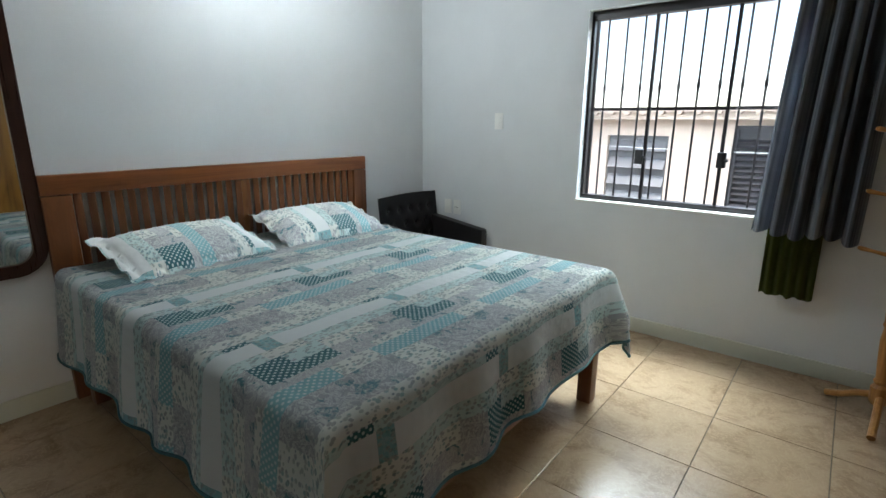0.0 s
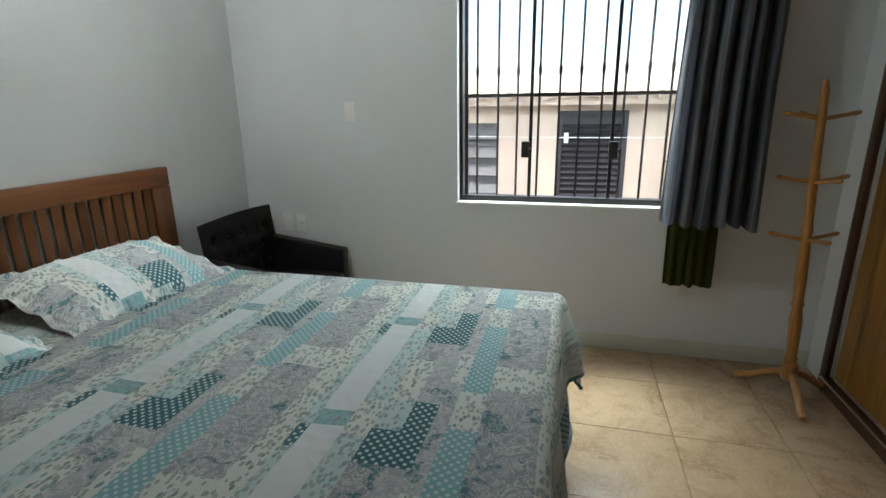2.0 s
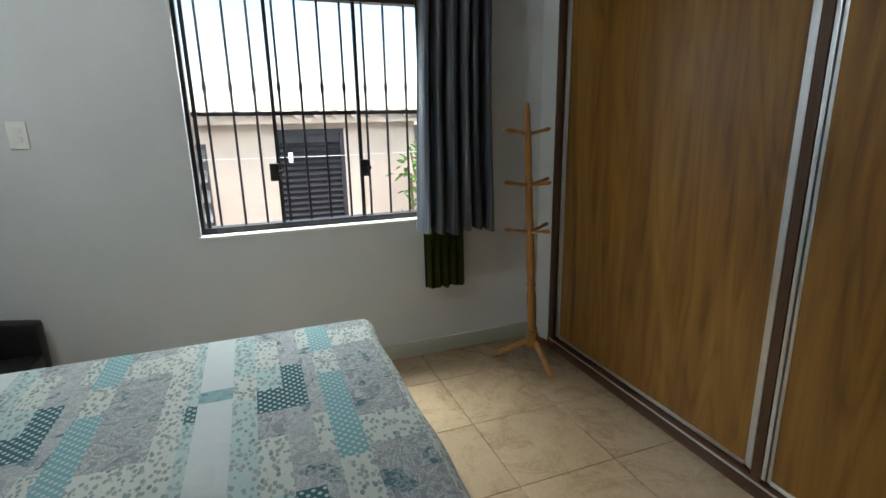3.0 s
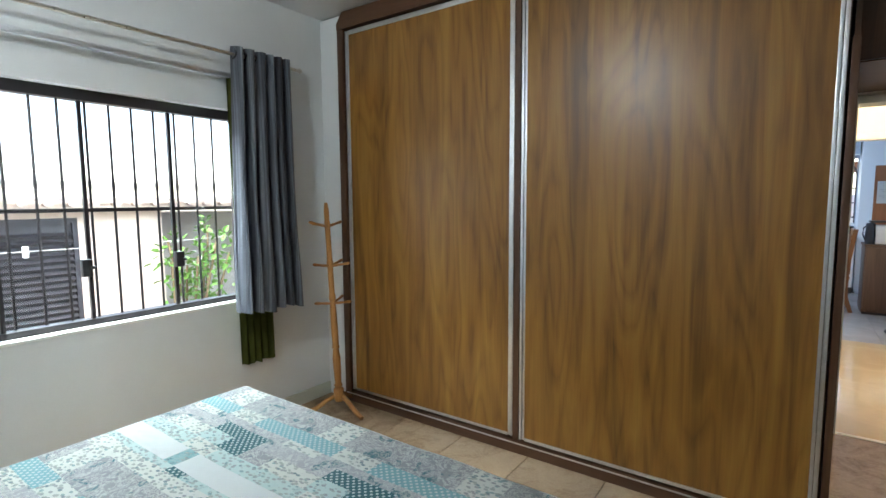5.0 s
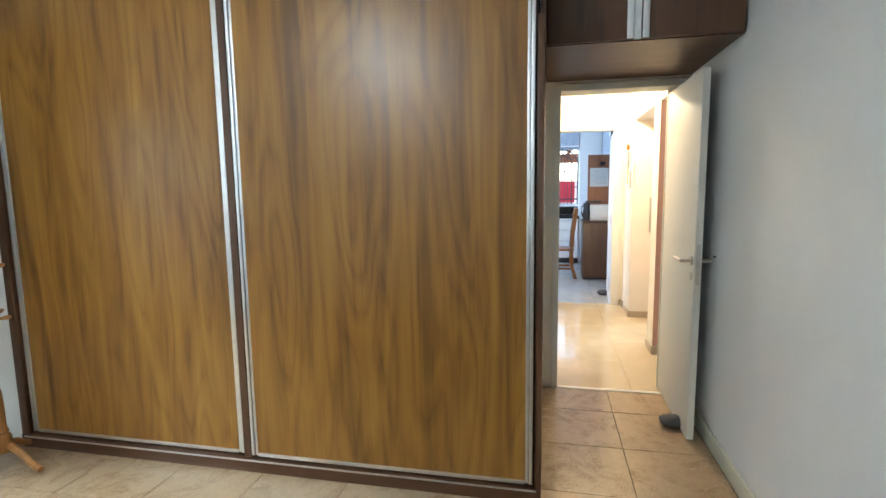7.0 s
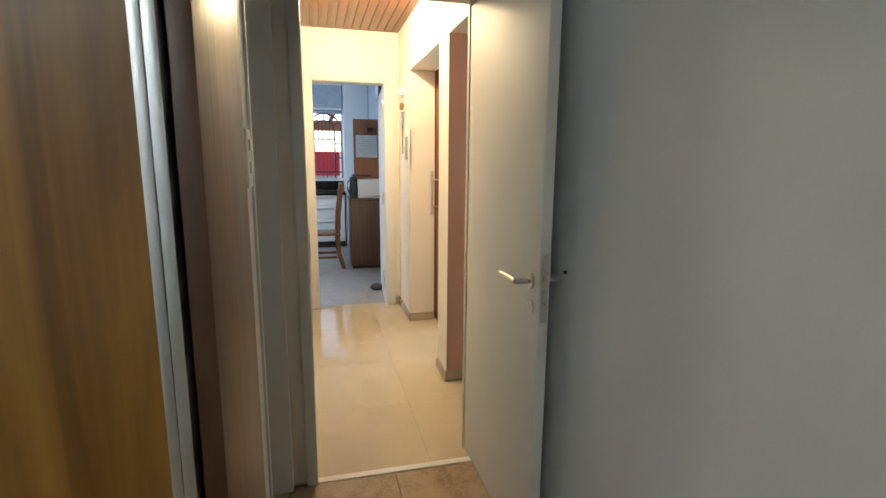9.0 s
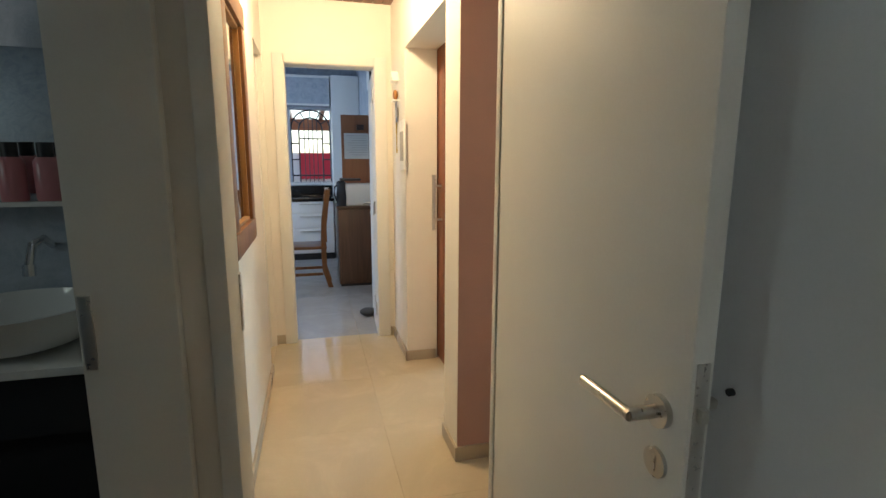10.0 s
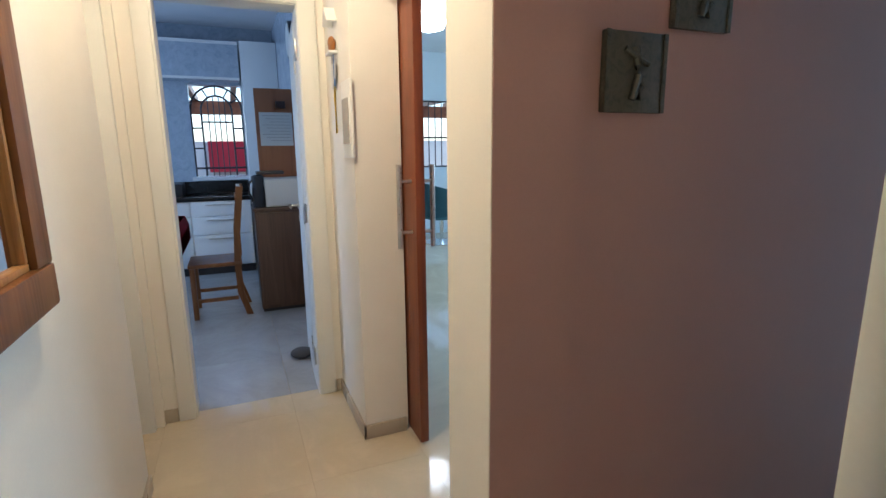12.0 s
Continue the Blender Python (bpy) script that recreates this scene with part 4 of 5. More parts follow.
# ---- curtain and rod ----
cr = thing("curtain_rod", (-0.6, 3.09, 2.35), "slim steel curtain rod with a ball end and brackets", "curtain rod")
part("rod", rod(bmesh.new(), (-1.75, 3.09, 2.352), (0.255, 3.09, 2.352), 0.010), M_STEEL, cr)
for x in (-1.76, 0.262):
    b = bmesh.new()
    bmesh.ops.create_uvsphere(b, u_segments=14, v_segments=8, radius=0.017, matrix=Matrix.Translation((x, 3.09, 2.352)))
    part("finial", b, M_STEEL, cr)
for x in (-1.68, 0.05):
    b = rod(bmesh.new(), (x, 3.09, 2.352), (x, 3.22, 2.352), 0.007)
    rod(b, (x, 3.213, 2.352), (x, 3.22, 2.352), 0.022)
    part("bracket", b, M_STEEL, cr)
ra = thing("blind_rail", (-0.8, 3.17, 2.25), "white inner curtain rail mounted over the window", "curtain rail")
part("rail", bx(-1.75, -0.17, 3.135, 3.165, 2.225, 2.25, bevel=0.003), M_ALU, ra)
for x in (-1.6, -0.9, -0.25):
    part("bracket", bx(x - 0.012, x + 0.012, 3.165, 3.22, 2.23, 2.252), M_ALU, ra)


def curtain_surf(u, v):
    wid = 0.40 + 0.05 * v
    x = -0.235 - 0.065 * v + u * wid
    depth = 0.045 + 0.02 * v
    fold = math.sin(u * 2 * math.pi * 6 + 0.7 * math.sin(v * 3) + 0.5 * math.sin(u * 9))
    y = 3.09 - 0.005 + depth * fold - 0.06 * v + 0.012 * noise.noise(Vector((u * 8, v * 3, 1)))
    z = 2.40 - v * 1.595 + 0.012 * math.sin(u * 11) * v + 0.006 * fold
    return Vector((x + 0.012 * math.cos(u * 2 * math.pi * 6), y, z))


cb = sheet(bmesh.new(), 170, 50, curtain_surf, lambda u, v: (u * 1.5, v * 1.56), 0.003)
cu = thing("curtain", (0, 3.05, 0.83), "grey striped curtain gathered at one side of the window", "curtain")
part("cloth", cb, M_CURTAIN, cu, "", 80)
for k in range(7):
    u = (k + 0.5) / 7
    p = curtain_surf(u, 0.03)
    b = bmesh.new()
    tube(b, [(p.x + 0.006 * math.sin(a), 3.09 + 0.024 * math.cos(a), 2.352 + 0.024 * math.sin(a)) for a in [2 * math.pi * i / 16 for i in range(17)]], 0.004, 8)
    part("eyelet", b, M_DARK, cu, "dark steel eyelet")


def olive_surf(u, v):
    return Vector((-0.24 + 0.02 * v + u * 0.245, 3.15 + 0.015 * math.sin(u * 2 * math.pi * 5), 2.235 - v * 1.795 + 0.006 * math.sin(u * 20) * v))


gb = sheet(bmesh.new(), 70, 30, olive_surf, lambda u, v: (u, v), 0.003)
solid("inner_curtain", gb, M_GREEN, "olive green inner curtain hanging below the grey one", "curtain", 80)

# ---- coat stand ----
cs = thing("coat_stand", (0.345, 2.875, 0), "turned pine coat stand with pegs, leaning slightly", "coat stand")
LEAN = pose(0.352, 2.885, 0, 0, -3.0, 0)
pf = [(0.030, 0.085), (0.036, 0.10), (0.036, 0.17), (0.024, 0.185), (0.030, 0.20), (0.022, 0.215), (0.026, 0.30), (0.028, 0.40), (0.020, 0.46), (0.027, 0.475), (0.022, 0.49), (0.024, 0.60), (0.022, 0.72), (0.019, 0.80), (0.024, 0.83), (0.019, 0.86), (0.019, 1.05), (0.023, 1.07), (0.018, 1.09), (0.018, 1.30), (0.021, 1.32), (0.016, 1.36), (0.017, 1.43), (0.010, 1.475)]
part("pole", turned(bmesh.new(), pf, LEAN), M_PINE, cs)
for z, angs in ((1.315, (190, 10, 100)), (1.045, (185, 15, 285)), (0.785, (180, 20, 280))):
    for a in angs:
        t = radians(a)
        p = LEAN @ Vector((0, 0, z))
        b = turned(bmesh.new(), [(0.008, 0.012), (0.0095, 0.05), (0.008, 0.10), (0.011, 0.145), (0.006, 0.158)], Matrix.Translation(p) @ Vector((math.cos(t), math.sin(t), 0.18)).to_track_quat("Z", "Y").to_matrix().to_4x4(), 14)
        part("peg", b, M_PINE, cs)
for a in (-95, 145, 25):
    t = radians(a)
    c, s = math.cos(t), math.sin(t)
    b = bmesh.new()
    tube(b, [(0.352 + c * r, 2.885 + s * r, z) for r, z in ((0.02, 0.125), (0.09, 0.095), (0.16, 0.05), (0.235, 0.018))], 0.017, 10)
    part("foot", b, M_PINE, cs)

# ---- bedroom ceiling lamp ----
bl = thing("bedroom_ceiling_lamp", (LAMP[0], LAMP[1], 2.79), "round flush opal ceiling lamp over the headboard", "ceiling lamp")
part("base", turned(bmesh.new(), [(0.15, 2.789), (0.15, 2.775), (0.13, 2.765)], Matrix.Translation((LAMP[0], LAMP[1], 0))), M_PLASTIC, bl)
part("lamp_shade", turned(bmesh.new(), [(0.13, 2.764), (0.125, 2.745), (0.09, 2.72), (0.03, 2.71)], Matrix.Translation((LAMP[0], LAMP[1], 0))), M_FANLAMP, bl, "glowing opal glass bowl")


# ---- switches and sockets ----
def plate(name, m, w, h, label, cat, keys, dots=False):
    t = thing(name, m.translation, label, cat)
    b = bx(-w / 2, w / 2, -0.008, 0, -h / 2, h / 2, bevel=0.004)
    b.transform(m)
    part("plate", b, M_PLASTIC, t)
    for kz, kw, kh in keys:
        c = bx(-kw / 2, kw / 2, -0.013, -0.008, kz - kh / 2, kz + kh / 2, bevel=0.002)
        c.transform(m)
        k = part("key", c, M_PLASTIC, t)
        if dots:
            for dx in (-0.010, 0, 0.010):
                d = bx(dx - 0.0025, dx + 0.0025, -0.0145, -0.013, kz - 0.0025, kz + 0.0025)
                d.transform(m)
                part("hole", d, M_DARK, k, "dark socket hole")
    return t


plate("light_switch", pose(-2.02, 3.22, 1.365), 0.072, 0.118, "white switch plate high on the window wall", "light switch", [(0.02, 0.03, 0.022), (-0.02, 0.03, 0.022)])
plate("power_socket", pose(-2.40, 3.22, 0.678), 0.072, 0.118, "white power socket behind the armchair", "power socket", [(0.0, 0.04, 0.03)], True)
plate("power_socket", pose(-2.495, 3.22, 0.678), 0.072, 0.118, "white blank socket plate behind the armchair", "power socket", [(0.0, 0.03, 0.02)])
plate("light_switch", pose(1.055, 0.165, 1.38), 0.075, 0.125, "white double light switch beside the bathroom door", "light switch", [(0.028, 0.03, 0.026), (-0.02, 0.03, 0.026)])
# dark disc stands in for the shadow of the lever behind the leaf
solid("door_stop", rod(bmesh.new(), (1.29, -0.745, 1.03), (1.29, -0.737, 1.03), 0.006), M_DARK, "small dark dot on the wall in place of the door lever's shadow", "door stop")


def pebble(name, x, y, label, s=1.0):
    b = bmesh.new()
    bmesh.ops.create_icosphere(b, subdivisions=3, radius=1.0)
    for v in b.verts:
        k = 1 + 0.10 * noise.noise(v.co * 1.5 + Vector((x, y, 0)))
        v.co = Vector((x + v.co.x * 0.055 * s * k, y + v.co.y * 0.075 * s * k, 0.036 * s + max(-0.98, v.co.z * k) * 0.036 * s))
    return solid(name, b, M_STONE, label, "door stop", 80)


pebble("door_stone", 1.42, -0.60, "dark grey pebble door stop under the open bedroom door")
pebble("door_stone", 5.10, -0.585, "dark grey pebble door stop under the kitchen door")

# ---- corridor things ----
PLAQUES = ((-1.208, -1.030, 1.429, 1.606), (-1.405, -1.222, 1.622, 1.800))
cm = thing("corridor_mirror", (2.87, 0.15, 1.03), "mirror in a wide varnished wooden frame", "mirror")
X0, X1, Z0, Z1, FW = 2.535, 3.145, 1.03, 2.02, 0.092
for nm, a in (("frame_rail", (X0, X1, 0.118, 0.163, Z0, Z0 + FW)), ("frame_rail", (X0, X1, 0.118, 0.163, Z1 - FW, Z1)), ("frame_stile", (X0, X0 + FW, 0.120, 0.163, Z0 + FW, Z1 - FW)), ("frame_stile", (X1 - FW, X1, 0.120, 0.163, Z0 + FW, Z1 - FW))):
    part(nm, bx(*a, bevel=0.008), M_FRAMEWOOD, cm)
for nm, a in (("inner_lip", (X0 + FW, X1 - FW, 0.134, 0.160, Z0 + FW, Z0 + FW + 0.016)), ("inner_lip", (X0 + FW, X1 - FW, 0.134, 0.160, Z1 - FW - 0.016, Z1 - FW)), ("inner_lip", (X0 + FW, X0 + FW + 0.016, 0.1345, 0.160, Z0 + FW + 0.016, Z1 - FW - 0.016)), ("inner_lip", (X1 - FW - 0.016, X1 - FW, 0.1345, 0.160, Z0 + FW + 0.016, Z1 - FW - 0.016))):
    part(nm, bx(*a, bevel=0.004), M_PINE, cm, "lighter inner moulding")
part("glass", bx(X0 + FW, X1 - FW, 0.146, 0.158, Z0 + FW, Z1 - FW), M_MIRROR, cm, "mirror glass")

for y0, y1, z0, z1 in PLAQUES:
    pq = thing("wall_plaque", (2.79, (y0 + y1) / 2, z0), "glazed olive ceramic relief plaque on the pink wall", "wall plaque", "plaques on the pink wall")
    part("tile", bx(2.774, 2.79, y0, y1, z0, z1, bevel=0.004), M_GLAZE, pq)
    part("rim", bx(2.770, 2.774, y0, y0 + 0.012, z0, z1, bevel=0.0015), M_GLAZE, pq)
    part("rim", bx(2.770, 2.774, y1 - 0.012, y1, z0, z1, bevel=0.0015), M_GLAZE, pq)
    cy, cz = (y0 + y1) / 2, (z0 + z1) / 2
    r = bmesh.new()
    tube(r, [(2.773, cy + 0.005, cz + 0.055), (2.769, cy, cz + 0.015), (2.769, cy - 0.004, cz - 0.005), (2.771, cy + 0.012, cz - 0.06)], 0.009, 8)
    tube(r, [(2.771, cy - 0.002, cz - 0.004), (2.770, cy - 0.014, cz - 0.03), (2.773, cy - 0.010, cz - 0.06)], 0.008, 8)
    tube(r, [(2.773, cy + 0.034, cz + 0.05), (2.769, cy, cz + 0.03), (2.773, cy - 0.034, cz + 0.02)], 0.007, 8)
    part("relief", r, M_GLAZE, pq)

kh = thing("key_holder", (4.28, -0.74, 1.62), "small wooden house-shaped key holder with keys", "key holder")
b = bx(4.22, 4.33, -0.748, -0.70, 1.70, 1.71, bevel=0.002)
part("shelf", b, M_PLASTIC, kh)
b = bx(4.225, 4.325, -0.749, -0.742, 1.71, 1.86)
part("back", b, M_PLASTIC, kh)
for s_ in (-1, 1):
    b = bx(-0.045, 0.045, -0.028, 0.028, -0.004, 0.004)
    b.transform(pose(4.275 + s_ * 0.028, -0.722, 1.865, 0, s_ * 48, 0))
    part("roof", b, M_PLASTIC, kh)
b = bmesh.new()
bmesh.ops.create_icosphere(b, subdivisions=2, radius=0.03, matrix=Matrix.Translation((4.275, -0.722, 1.745)) @ Matrix.Diagonal((1, 0.6, 1.2, 1)))
part("figurine", b, M_GOLD, kh, "red and gold ornament")
for k, (x, L) in enumerate(((4.24, 0.07), (4.262, 0.10), (4.285, 0.085), (4.305, 0.11))):
    b = rod(bmesh.new(), (x, -0.725, 1.70), (x, -0.725, 1.66), 0.002, seg=6)
    box(b, x - 0.010, x + 0.010, -0.728, -0.724, 1.66 - L, 1.66)
    part("key", b, (M_STEEL, M_BLUE, M_STEEL, M_STEEL)[k], kh)
b = bmesh.new()
tube(b, [(4.31, -0.735, 1.66), (4.312, -0.735, 1.55), (4.305, -0.735, 1.36), (4.32, -0.735, 1.35), (4.325, -0.735, 1.5), (4.316, -0.735, 1.66)], 0.004, 6)
part("lanyard", b, M_YELLOW, kh, "yellow cord lanyard")
kh.location.z += 0.085
ep = thing("electric_panel", (4.09, -0.75, 1.32), "white electrical panel cover with a grey window", "electric panel")
part("cover", bx(3.965, 4.135, -0.739, -0.725, 1.32, 1.645, bevel=0.004), M_PLASTIC, ep)
part("window", bx(3.99, 4.11, -0.725, -0.721, 1.38, 1.57, bevel=0.002), M_GREYBAND, ep, "grey translucent flap")

cl = thing("ceiling_lamp", (3.30, -0.25, 2.49), "round warm ceiling lamp in the corridor", "ceiling lamp")
part("base", turned(bmesh.new(), [(0.10, 2.487), (0.10, 2.47)], Matrix.Translation((3.30, -0.25, 0))), M_PLASTIC, cl)

# ---- bathroom things ----
bs = thing("vanity_counter", (2.42, 0.75, 0.80), "white stone vanity counter on the bathroom wall", "counter")
part("top", bx(2.20, 2.61, 0.345, 1.35, 0.80, 0.825, bevel=0.004), M_PORCELAIN, bs)
part("apron", bx(2.23, 2.25, 0.36, 1.33, 0.62, 0.80), M_DARK, bs, "dark front panel")
part("cabinet", bx(2.27, 2.61, 0.36, 1.33, 0.10, 0.60), M_DARK, bs)
bas = bmesh.new()
turned(bas, [(0.09, 0.826), (0.16, 0.85), (0.20, 0.90), (0.215, 0.955), (0.205, 0.957), (0.18, 0.90), (0.10, 0.855), (0.02, 0.85)], Matrix.Translation((2.40, 0.72, 0)), 36)
solid("basin", bas, M_PORCELAIN, "round white countertop basin in the bathroom", "basin", 60)
tp = bmesh.new()
tube(tp, [(2.615, 0.70, 1.10), (2.56, 0.70, 1.13), (2.49, 0.70, 1.12), (2.455, 0.70, 1.06)], 0.012, 12)
rod(tp, (2.455, 0.70, 1.065), (2.45, 0.70, 1.03), 0.017)
rod(tp, (2.60, 0.62, 1.12), (2.62, 0.62, 1.12), 0.022)
solid("tap", tp, M_CHROME, "curved chrome wall tap over the basin", "tap", 60)
solid("shelf", bx(2.50, 2.619, 0.40, 1.25, 1.235, 1.25, bevel=0.002), M_PORCELAIN, "white glass shelf under the bathroom mirror", "shelf")
solid("bathroom_mirror", bx(2.605, 2.619, 0.40, 1.25, 1.27, 1.72, bevel=0.002), M_MIRROR, "frameless mirror over the bathroom basin", "mirror")
for y in (0.66, 0.755):
    bo = thing("soap_bottle", (2.55, y, 1.25), "pink bottle with a black cap on the shelf", "bottle", "bottles on the shelf")
    part("body", turned(bmesh.new(), [(0.034, 1.2505), (0.036, 1.26), (0.036, 1.37), (0.026, 1.385)], Matrix.Translation((2.55, y, 0)), 20), M_PINKSOAP, bo)
    part("cap", rod(bmesh.new(), (2.55, y, 1.385), (2.55, y, 1.43), 0.022), M_DARK, bo)

# ---- kitchen things ----
kw = tagged(thing("window_2", (8.47, -0.15, 1.07), "arched iron window grille with coloured panes", "window"), kind="structure")
g = bmesh.new()
ya, yb, zc = -0.43, 0.13, 1.83
r_o, cy = 0.25, -0.15
for rr in (0.275, 0.165):
    tube(g, [(8.43, cy - rr, 1.08)] + [(8.43, cy + rr * math.cos(a), zc + rr * math.sin(a)) for a in [math.pi - math.pi * k / 16 for k in range(17)]][::-1][::-1] + [(8.43, cy + rr, 1.08)], 0.011, 8)
for y in (-0.24, -0.18, -0.12, -0.06):
    rod(g, (8.43, y, 1.08), (8.43, y, 1.98), 0.006, seg=8)
for z in (1.17, 1.40, 1.63):
    for s_ in (-1, 1):
        rod(g, (8.43, cy + s_ * 0.165, z), (8.43, cy + s_ * 0.275, z), 0.009, seg=8)
rod(g, (8.43, cy - 0.275, 1.17), (8.43, cy + 0.275, 1.17), 0.011, seg=8)
rod(g, (8.43, cy - 0.165, 1.70), (8.43, cy + 0.165, 1.70), 0.009, seg=8)
for a in (30, 60, 90, 120, 150):
    t = radians(a)
    rod(g, (8.43, cy + 0.165 * math.cos(t), zc + 0.165 * math.sin(t)), (8.43, cy + 0.275 * math.cos(t), zc + 0.275 * math.sin(t)), 0.008, seg=8)
part("grille", g, M_BLACK, kw)
part("sill", bx(8.36, 8.42, -0.47, 0.17, 1.03, 1.07), M_PORCELAIN, kw)
setting("ground_rear", bx(8.56, 60, -60, 60, -0.75, -0.6), M_EARTH, "ground behind the house", "ground")
sh2 = thing("porch_wall", (12.2, -1, -0.6), "white porch wall with a red panel behind the kitchen", "porch wall")
part("wall", bx(12.0, 12.2, -7, 3, -0.6, 1.55), M_PLASTIC, sh2)
part("panel", bx(11.9, 11.99, -0.55, 0.10, 1.0, 1.55), M_RED, sh2, "bright red panel")
pr = thing("porch_roof", (10.5, -1, 2.2), "dark wooden porch roof with rafters", "porch roof")
for k in range(14):
    part("rafter", bx(9.7, 12.4, -6.0 + k * 0.62, -5.92 + k * 0.62, 2.25, 2.36), M_PLANK, pr)
part("beam", bx(11.9, 12.02, -6.4, 2.6, 2.02, 2.25), M_PLANK, pr)

kc = thing("kitchen_base_unit", (8.1, 0.3, 0), "white kitchen base unit with drawers", "cabinet")
part("body", bx(7.86, 8.39, -0.42, 2.0, 0.10, 0.83), M_PLASTIC, kc)
part("plinth", bx(7.92, 8.39, -0.42, 2.0, 0, 0.10), M_DARK, kc)
for k, (z0, z1) in enumerate(((0.12, 0.45), (0.465, 0.655), (0.67, 0.825))):
    for y0 in (-0.41, 0.20, 0.81):
        dr = part("drawer", bx(7.842, 7.86, y0, y0 + 0.595, z0, z1, bevel=0.002), M_PLASTIC, kc)
        part("handle", bx(7.822, 7.842, y0 + 0.15, y0 + 0.45, z1 - 0.04, z1 - 0.03), M_STEEL, dr, "steel bar handle")
solid("worktop", bx(7.83, 8.395, -0.43, 2.0, 0.83, 0.875, bevel=0.004), M_GRANITE, "black granite worktop under the arched window", "worktop")
solid("splashback", bx(8.375, 8.395, -0.43, 2.0, 0.877, 1.02), M_GRANITE, "black granite upstand behind the worktop", "splashback")
uc = thing("upper_cabinet", (8.2, 0.6, 2.13), "pale upper kitchen cabinet over the window", "cabinet")
part("body", bx(8.05, 8.39, -0.42, 1.6, 2.14, 2.52), M_BLUETILE, uc)
part("edge", bx(8.035, 8.05, -0.42, 1.6, 2.50, 2.53), M_PLASTIC, uc)
part("edge", bx(8.035, 8.05, -0.42, 1.6, 2.13, 2.155), M_PLASTIC, uc)
tall = thing("refrigerator", (8.0, -0.63, 0), "tall white cabinet beside the window", "cabinet")
part("body", bx(7.95, 8.39, -0.815, -0.44, 0, 2.53, bevel=0.004), M_PLASTIC, tall)

sb = thing("side_cabinet", (6.45, -0.6, 0), "dark walnut kitchen side cabinet", "cabinet")
part("body", bx(6.22, 6.66, -0.80, -0.40, 0.03, 0.87, bevel=0.003), M_KCAB, sb)
part("top", bx(6.205, 6.67, -0.805, -0.39, 0.87, 0.895, bevel=0.003), M_KCAB, sb)
part("door", bx(6.20, 6.22, -0.79, -0.41, 0.06, 0.855, bevel=0.003), M_KCAB, sb)
part("plinth", bx(6.24, 6.66, -0.79, -0.41, 0, 0.03), M_DARK, sb)
mw = thing("microwave_oven", (6.4, -0.65, 0.895), "white microwave oven on the side cabinet", "microwave")
part("body", bx(6.25, 6.58, -0.80, -0.495, 0.897, 1.13, bevel=0.006), M_PAPER, mw)
part("door", bx(6.242, 6.25, -0.795, -0.50, 0.905, 1.122, bevel=0.003), M_PAPER, mw)
ket = thing("coffee_maker", (6.35, -0.43, 0.895), "black coffee maker on the side cabinet", "coffee maker")
part("body", turned(bmesh.new(), [(0.05, 0.897), (0.055, 1.0), (0.045, 1.09), (0.05, 1.15), (0.03, 1.165)], Matrix.Translation((6.30, -0.445, 0))), M_DARK, ket)
bt = bmesh.new()
tube(bt, [(6.28, -0.40, 1.12), (6.27, -0.375, 1.10), (6.27, -0.37, 1.02), (6.28, -0.395, 0.95)], 0.009, 8)
part("handle", bt, M_DARK, ket)
solid("paper_tray", bx(6.29, 6.50, -0.66, -0.44, 1.166, 1.19, bevel=0.004), M_DARK, "black tray lying on the appliances", "tray")
nbd = thing("notice_board", (6.69, -0.64, 0.9), "tall wooden notice board with a sheet of paper", "notice board")
part("board", bx(6.672, 6.70, -0.81, -0.485, 0.90, 1.90, bevel=0.004), M_BOARD, nbd)
part("post", bx(6.672, 6.70, -0.80, -0.50, 0.0, 0.90), M_BOARD, nbd)
part("paper", bx(6.664, 6.668, -0.795, -0.515, 1.405, 1.695), M_PAPER, nbd, "white printed sheet")
for k in range(9):
    part("printed_line", bx(6.662, 6.6635, -0.775, -0.54 - 0.03 * (k % 3), 1.665 - k * 0.027, 1.669 - k * 0.027), M_GREYBAND, nbd)
part("box", bx(6.62, 6.672, -0.74, -0.66, 1.73, 1.79, bevel=0.003), M_MAHOG, nbd, "small dark box")
ck = thing("wall_clock", (6.49, -0.82, 2.3), "round black-rimmed wall clock", "clock")
part("rim", rod(bmesh.new(), (6.49, -0.82, 2.28), (6.49, -0.785, 2.28), 0.15, seg=32), M_DARK, ck)
part("dial", rod(bmesh.new(), (6.49, -0.786, 2.28), (6.49, -0.781, 2.28), 0.13, seg=32), M_PAPER, ck)

dc = thing("dining_chair", (6.42, -0.06, 0), "wooden dining chair with a tall curved back", "chair")
part("seat", bx(6.22, 6.62, -0.27, 0.14, 0.43, 0.465, bevel=0.01), M_FRAMEWOOD, dc)
for x in (6.24, 6.60):
    b = bmesh.new()
    for z0, pts in ((0, [(-0.30, 0.0), (-0.24, 0.20), (-0.235, 0.45), (-0.25, 0.70), (-0.30, 1.08)]),):
        for (a, z), (a2, z2) in zip(pts, pts[1:]):
            m = bmesh.ops.create_cube(b, size=1.0)["verts"]
            for v in m:
                t = v.co.z + 0.5
                v.co = Vector((x + v.co.x * 0.032, (a + (a2 - a) * t) + v.co.y * 0.05, z + (z2 - z) * t))
    part("back_post", b, M_FRAMEWOOD, dc)
    part("leg", bx(x - 0.02, x + 0.02, 0.09, 0.13, 0, 0.43, bevel=0.004), M_FRAMEWOOD, dc)
    part("stretcher", bx(x - 0.01, x + 0.01, -0.22, 0.09, 0.14, 0.17), M_FRAMEWOOD, dc)
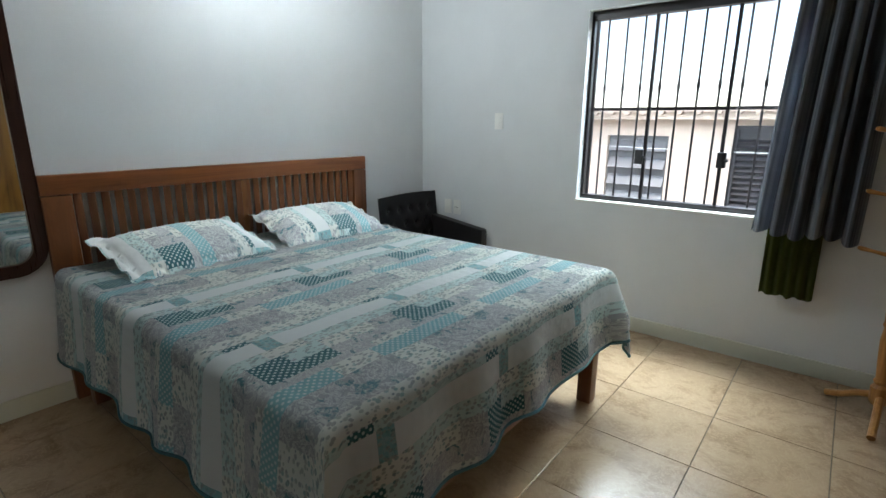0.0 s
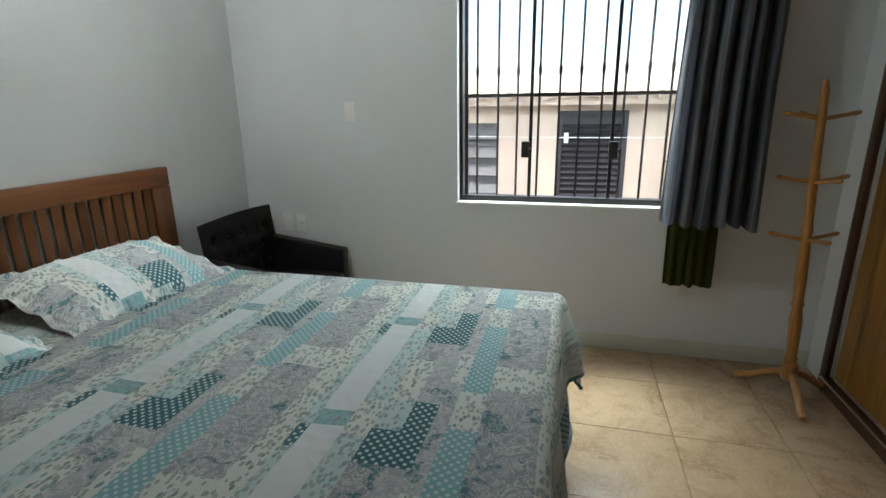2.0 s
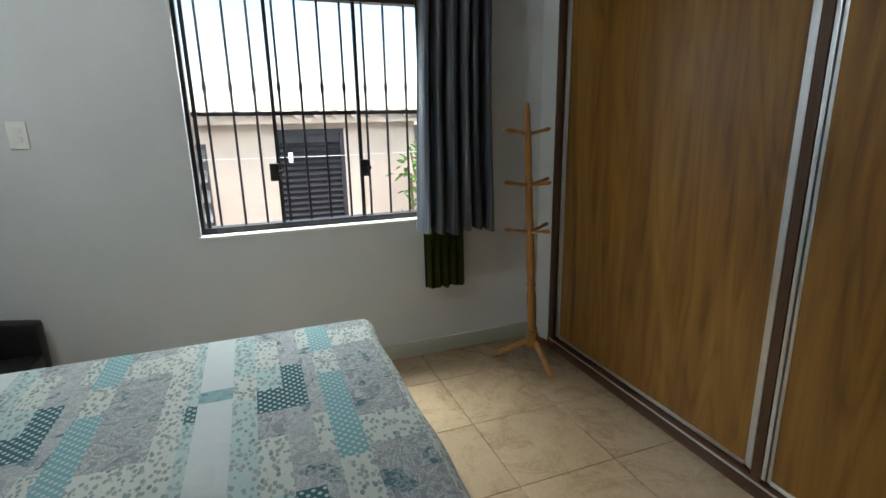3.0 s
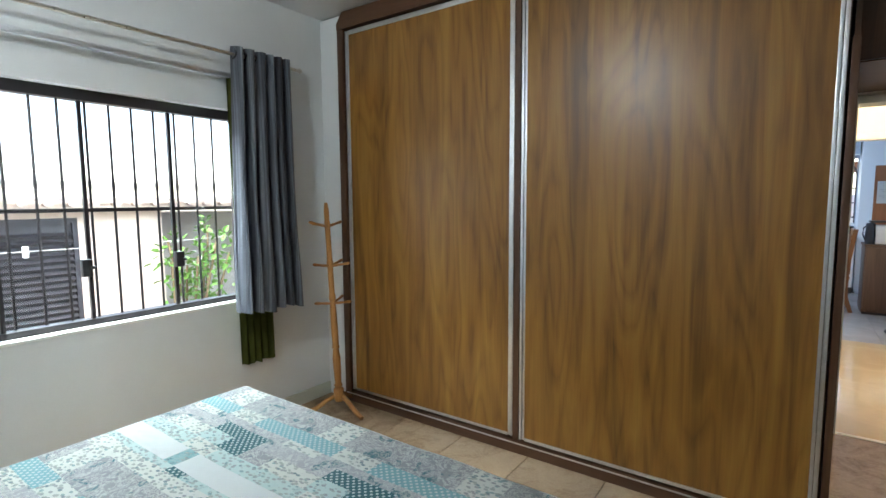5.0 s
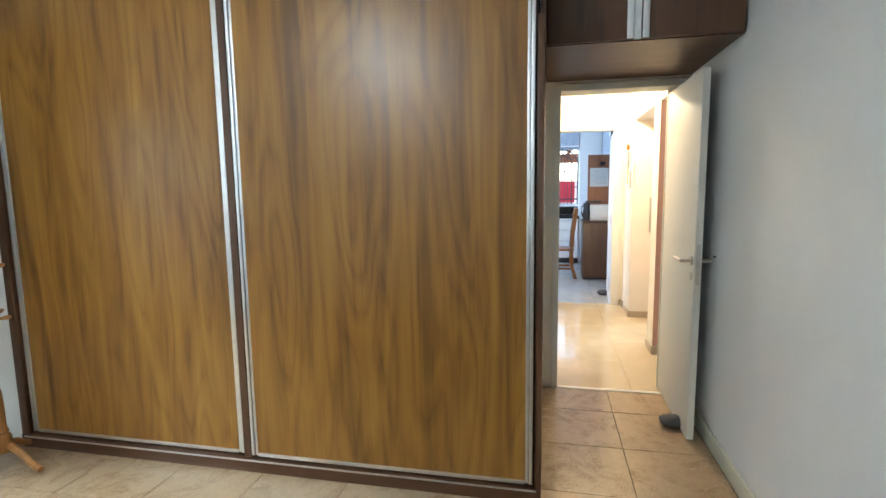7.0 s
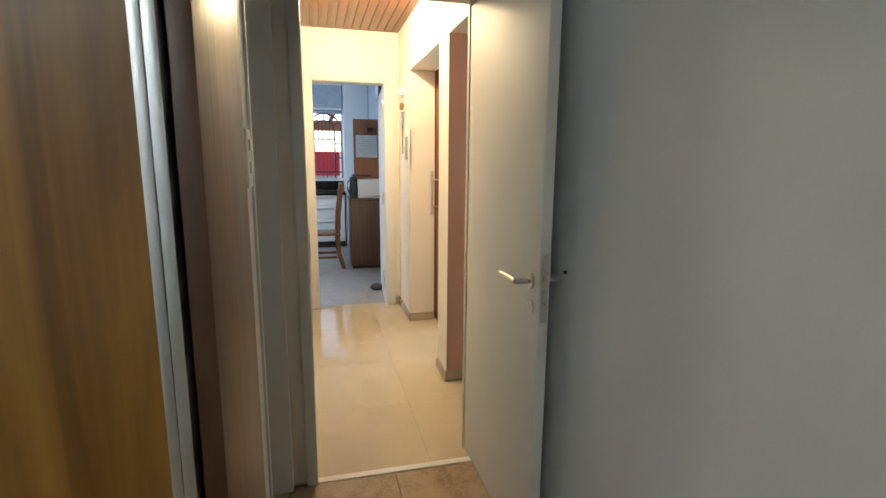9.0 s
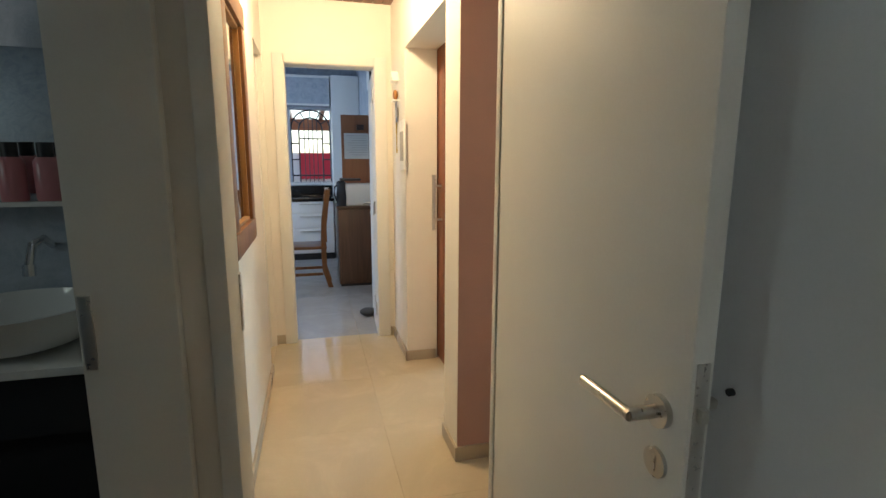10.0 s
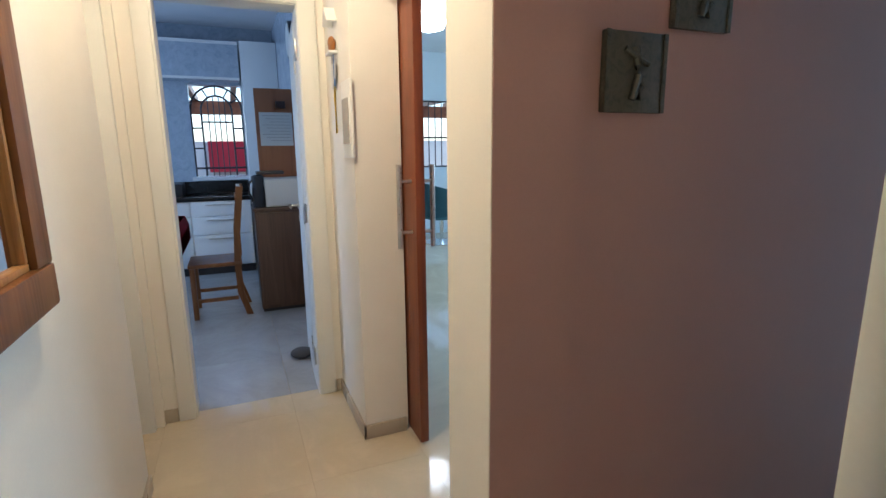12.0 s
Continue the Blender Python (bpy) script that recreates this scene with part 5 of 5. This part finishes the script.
for k in range(4):
    part("back_slat", bx(6.28 + k * 0.09, 6.32 + k * 0.09, -0.275, -0.255, 0.50, 1.0), M_FRAMEWOOD, dc)
part("crest", bx(6.25, 6.59, -0.305, -0.275, 0.98, 1.08, bevel=0.006), M_FRAMEWOOD, dc)
dt = thing("dining_table", (6.6, 0.75, 0), "kitchen table under a red cloth", "table")
part("tabletop", bx(6.0, 7.2, 0.20, 1.3, 0.72, 0.75, bevel=0.005), M_PINE, dt)
for x in (6.06, 7.12):
    for y in (0.27, 1.2):
        part("leg", bx(x, x + 0.06, y, y + 0.06, 0, 0.72), M_PINE, dt)
solid("tablecloth", sheet(bmesh.new(), 40, 40, lambda u, v: Vector((5.98 + u * 1.24, 0.14 + max(0.03, v * 1.2), 0.756 - 0.22 * max(0, 0.04 - v) / 0.04 + 0.0)), None, 0.004), M_RED, "red tablecloth on the kitchen table", "tablecloth")
solid("dish_rack", bx(7.9, 8.3, 0.25, 0.65, 0.877, 1.02, bevel=0.02), M_DARK, "dark dish rack on the worktop", "dish rack")

# ---- living room things ----
lwn = tagged(thing("window_3", (9.5, -3.2, 1.08), "barred living room window", "window"), kind="structure")
g = bmesh.new()
for k in range(13):
    rod(g, (9.5, -3.88 + k * 0.11, 1.08), (9.5, -3.88 + k * 0.11, 2.12), 0.009, seg=8)
for z in (1.09, 1.55, 2.11):
    rod(g, (9.5, -3.9, z), (9.5, -2.55, z), 0.014, seg=8)
part("grille", g, M_BLACK, lwn)
ec = thing("swivel_armchair", (8.6, -3.05, 0), "teal shell armchair in the living room", "armchair")
part("shell", sheet(bmesh.new(), 24, 16, lambda u, v: Vector((8.6 + (0.38 + 0.05 * v) * math.cos(math.pi * (1.5 * u - 0.25)), -3.05 + (0.38 + 0.05 * v) * math.sin(math.pi * (1.5 * u - 0.25)), 0.42 + v * (0.25 + 0.25 * math.sin(math.pi * u)))), None, 0.05), M_TEAL, ec, "", 60)
part("seat", turned(bmesh.new(), [(0.2, 0.36), (0.38, 0.40), (0.38, 0.47), (0.3, 0.50)], Matrix.Translation((8.6, -3.05, 0))), M_TEAL, ec)
part("post", rod(bmesh.new(), (8.6, -3.05, 0.04), (8.6, -3.05, 0.37), 0.03), M_CHROME, ec)
part("base", turned(bmesh.new(), [(0.26, 0.0), (0.26, 0.015), (0.05, 0.045)], Matrix.Translation((8.6, -3.05, 0))), M_CHROME, ec)
ll = thing("living_ceiling_lamp", (7.2, -2.35, 2.85), "round white ceiling lamp in the living room", "ceiling lamp")
part("shade", turned(bmesh.new(), [(0.02, 2.60), (0.16, 2.64), (0.19, 2.72), (0.12, 2.80), (0.05, 2.849)], Matrix.Translation((7.2, -2.35, 0))), M_FANLAMP, ll)

# ---- floor tiles ----
def tiles(parent, material, x_lines, y_lines, x0, x1, y0, y1, gap, z):
    """Square floor tiles as pieces, cut at the walls; alike pieces share a mesh."""
    shapes = {}
    for a, b in zip(x_lines, x_lines[1:]):
        for c, d in zip(y_lines, y_lines[1:]):
            p, q, r, s = max(a, x0) + gap / 2, min(b, x1) - gap / 2, max(c, y0) + gap / 2, min(d, y1) - gap / 2
            if q - p < 0.02 or s - r < 0.02:
                continue
            key = (round(q - p, 4), round(s - r, 4))
            if key not in shapes:
                shapes[key] = mesh_of("tile", bx(0, key[0], 0, key[1], -0.008, 0.0, bevel=0.0012), material)
            t = new("tile", shapes[key])
            t.parent = parent
            t.matrix_basis = Matrix.Translation((p, r, z))


tiles(floor, M_TILE, [-0.245 + 0.45 * k for k in range(-6, 6)], [2.42 + 0.45 * k for k in range(-8, 3)], -2.78, 1.897, -0.745, 3.22, 0.004, 0.0)
tiles(bpy.data.objects["floor_corridor"], M_PORC, [1.905 + 0.62 * k for k in range(6)], [-1.075 + 0.62 * k for k in range(4)], 1.93, 4.60, -0.95, 0.335, 0.0003, 0.0)
tiles(bpy.data.objects["floor_kitchen"], M_GREYTILE, [4.60 + 0.62 * k for k in range(8)], [-1.075 + 0.62 * k for k in range(8)], 4.60, 8.4, -0.82, 2.85, 0.002, 0.0)
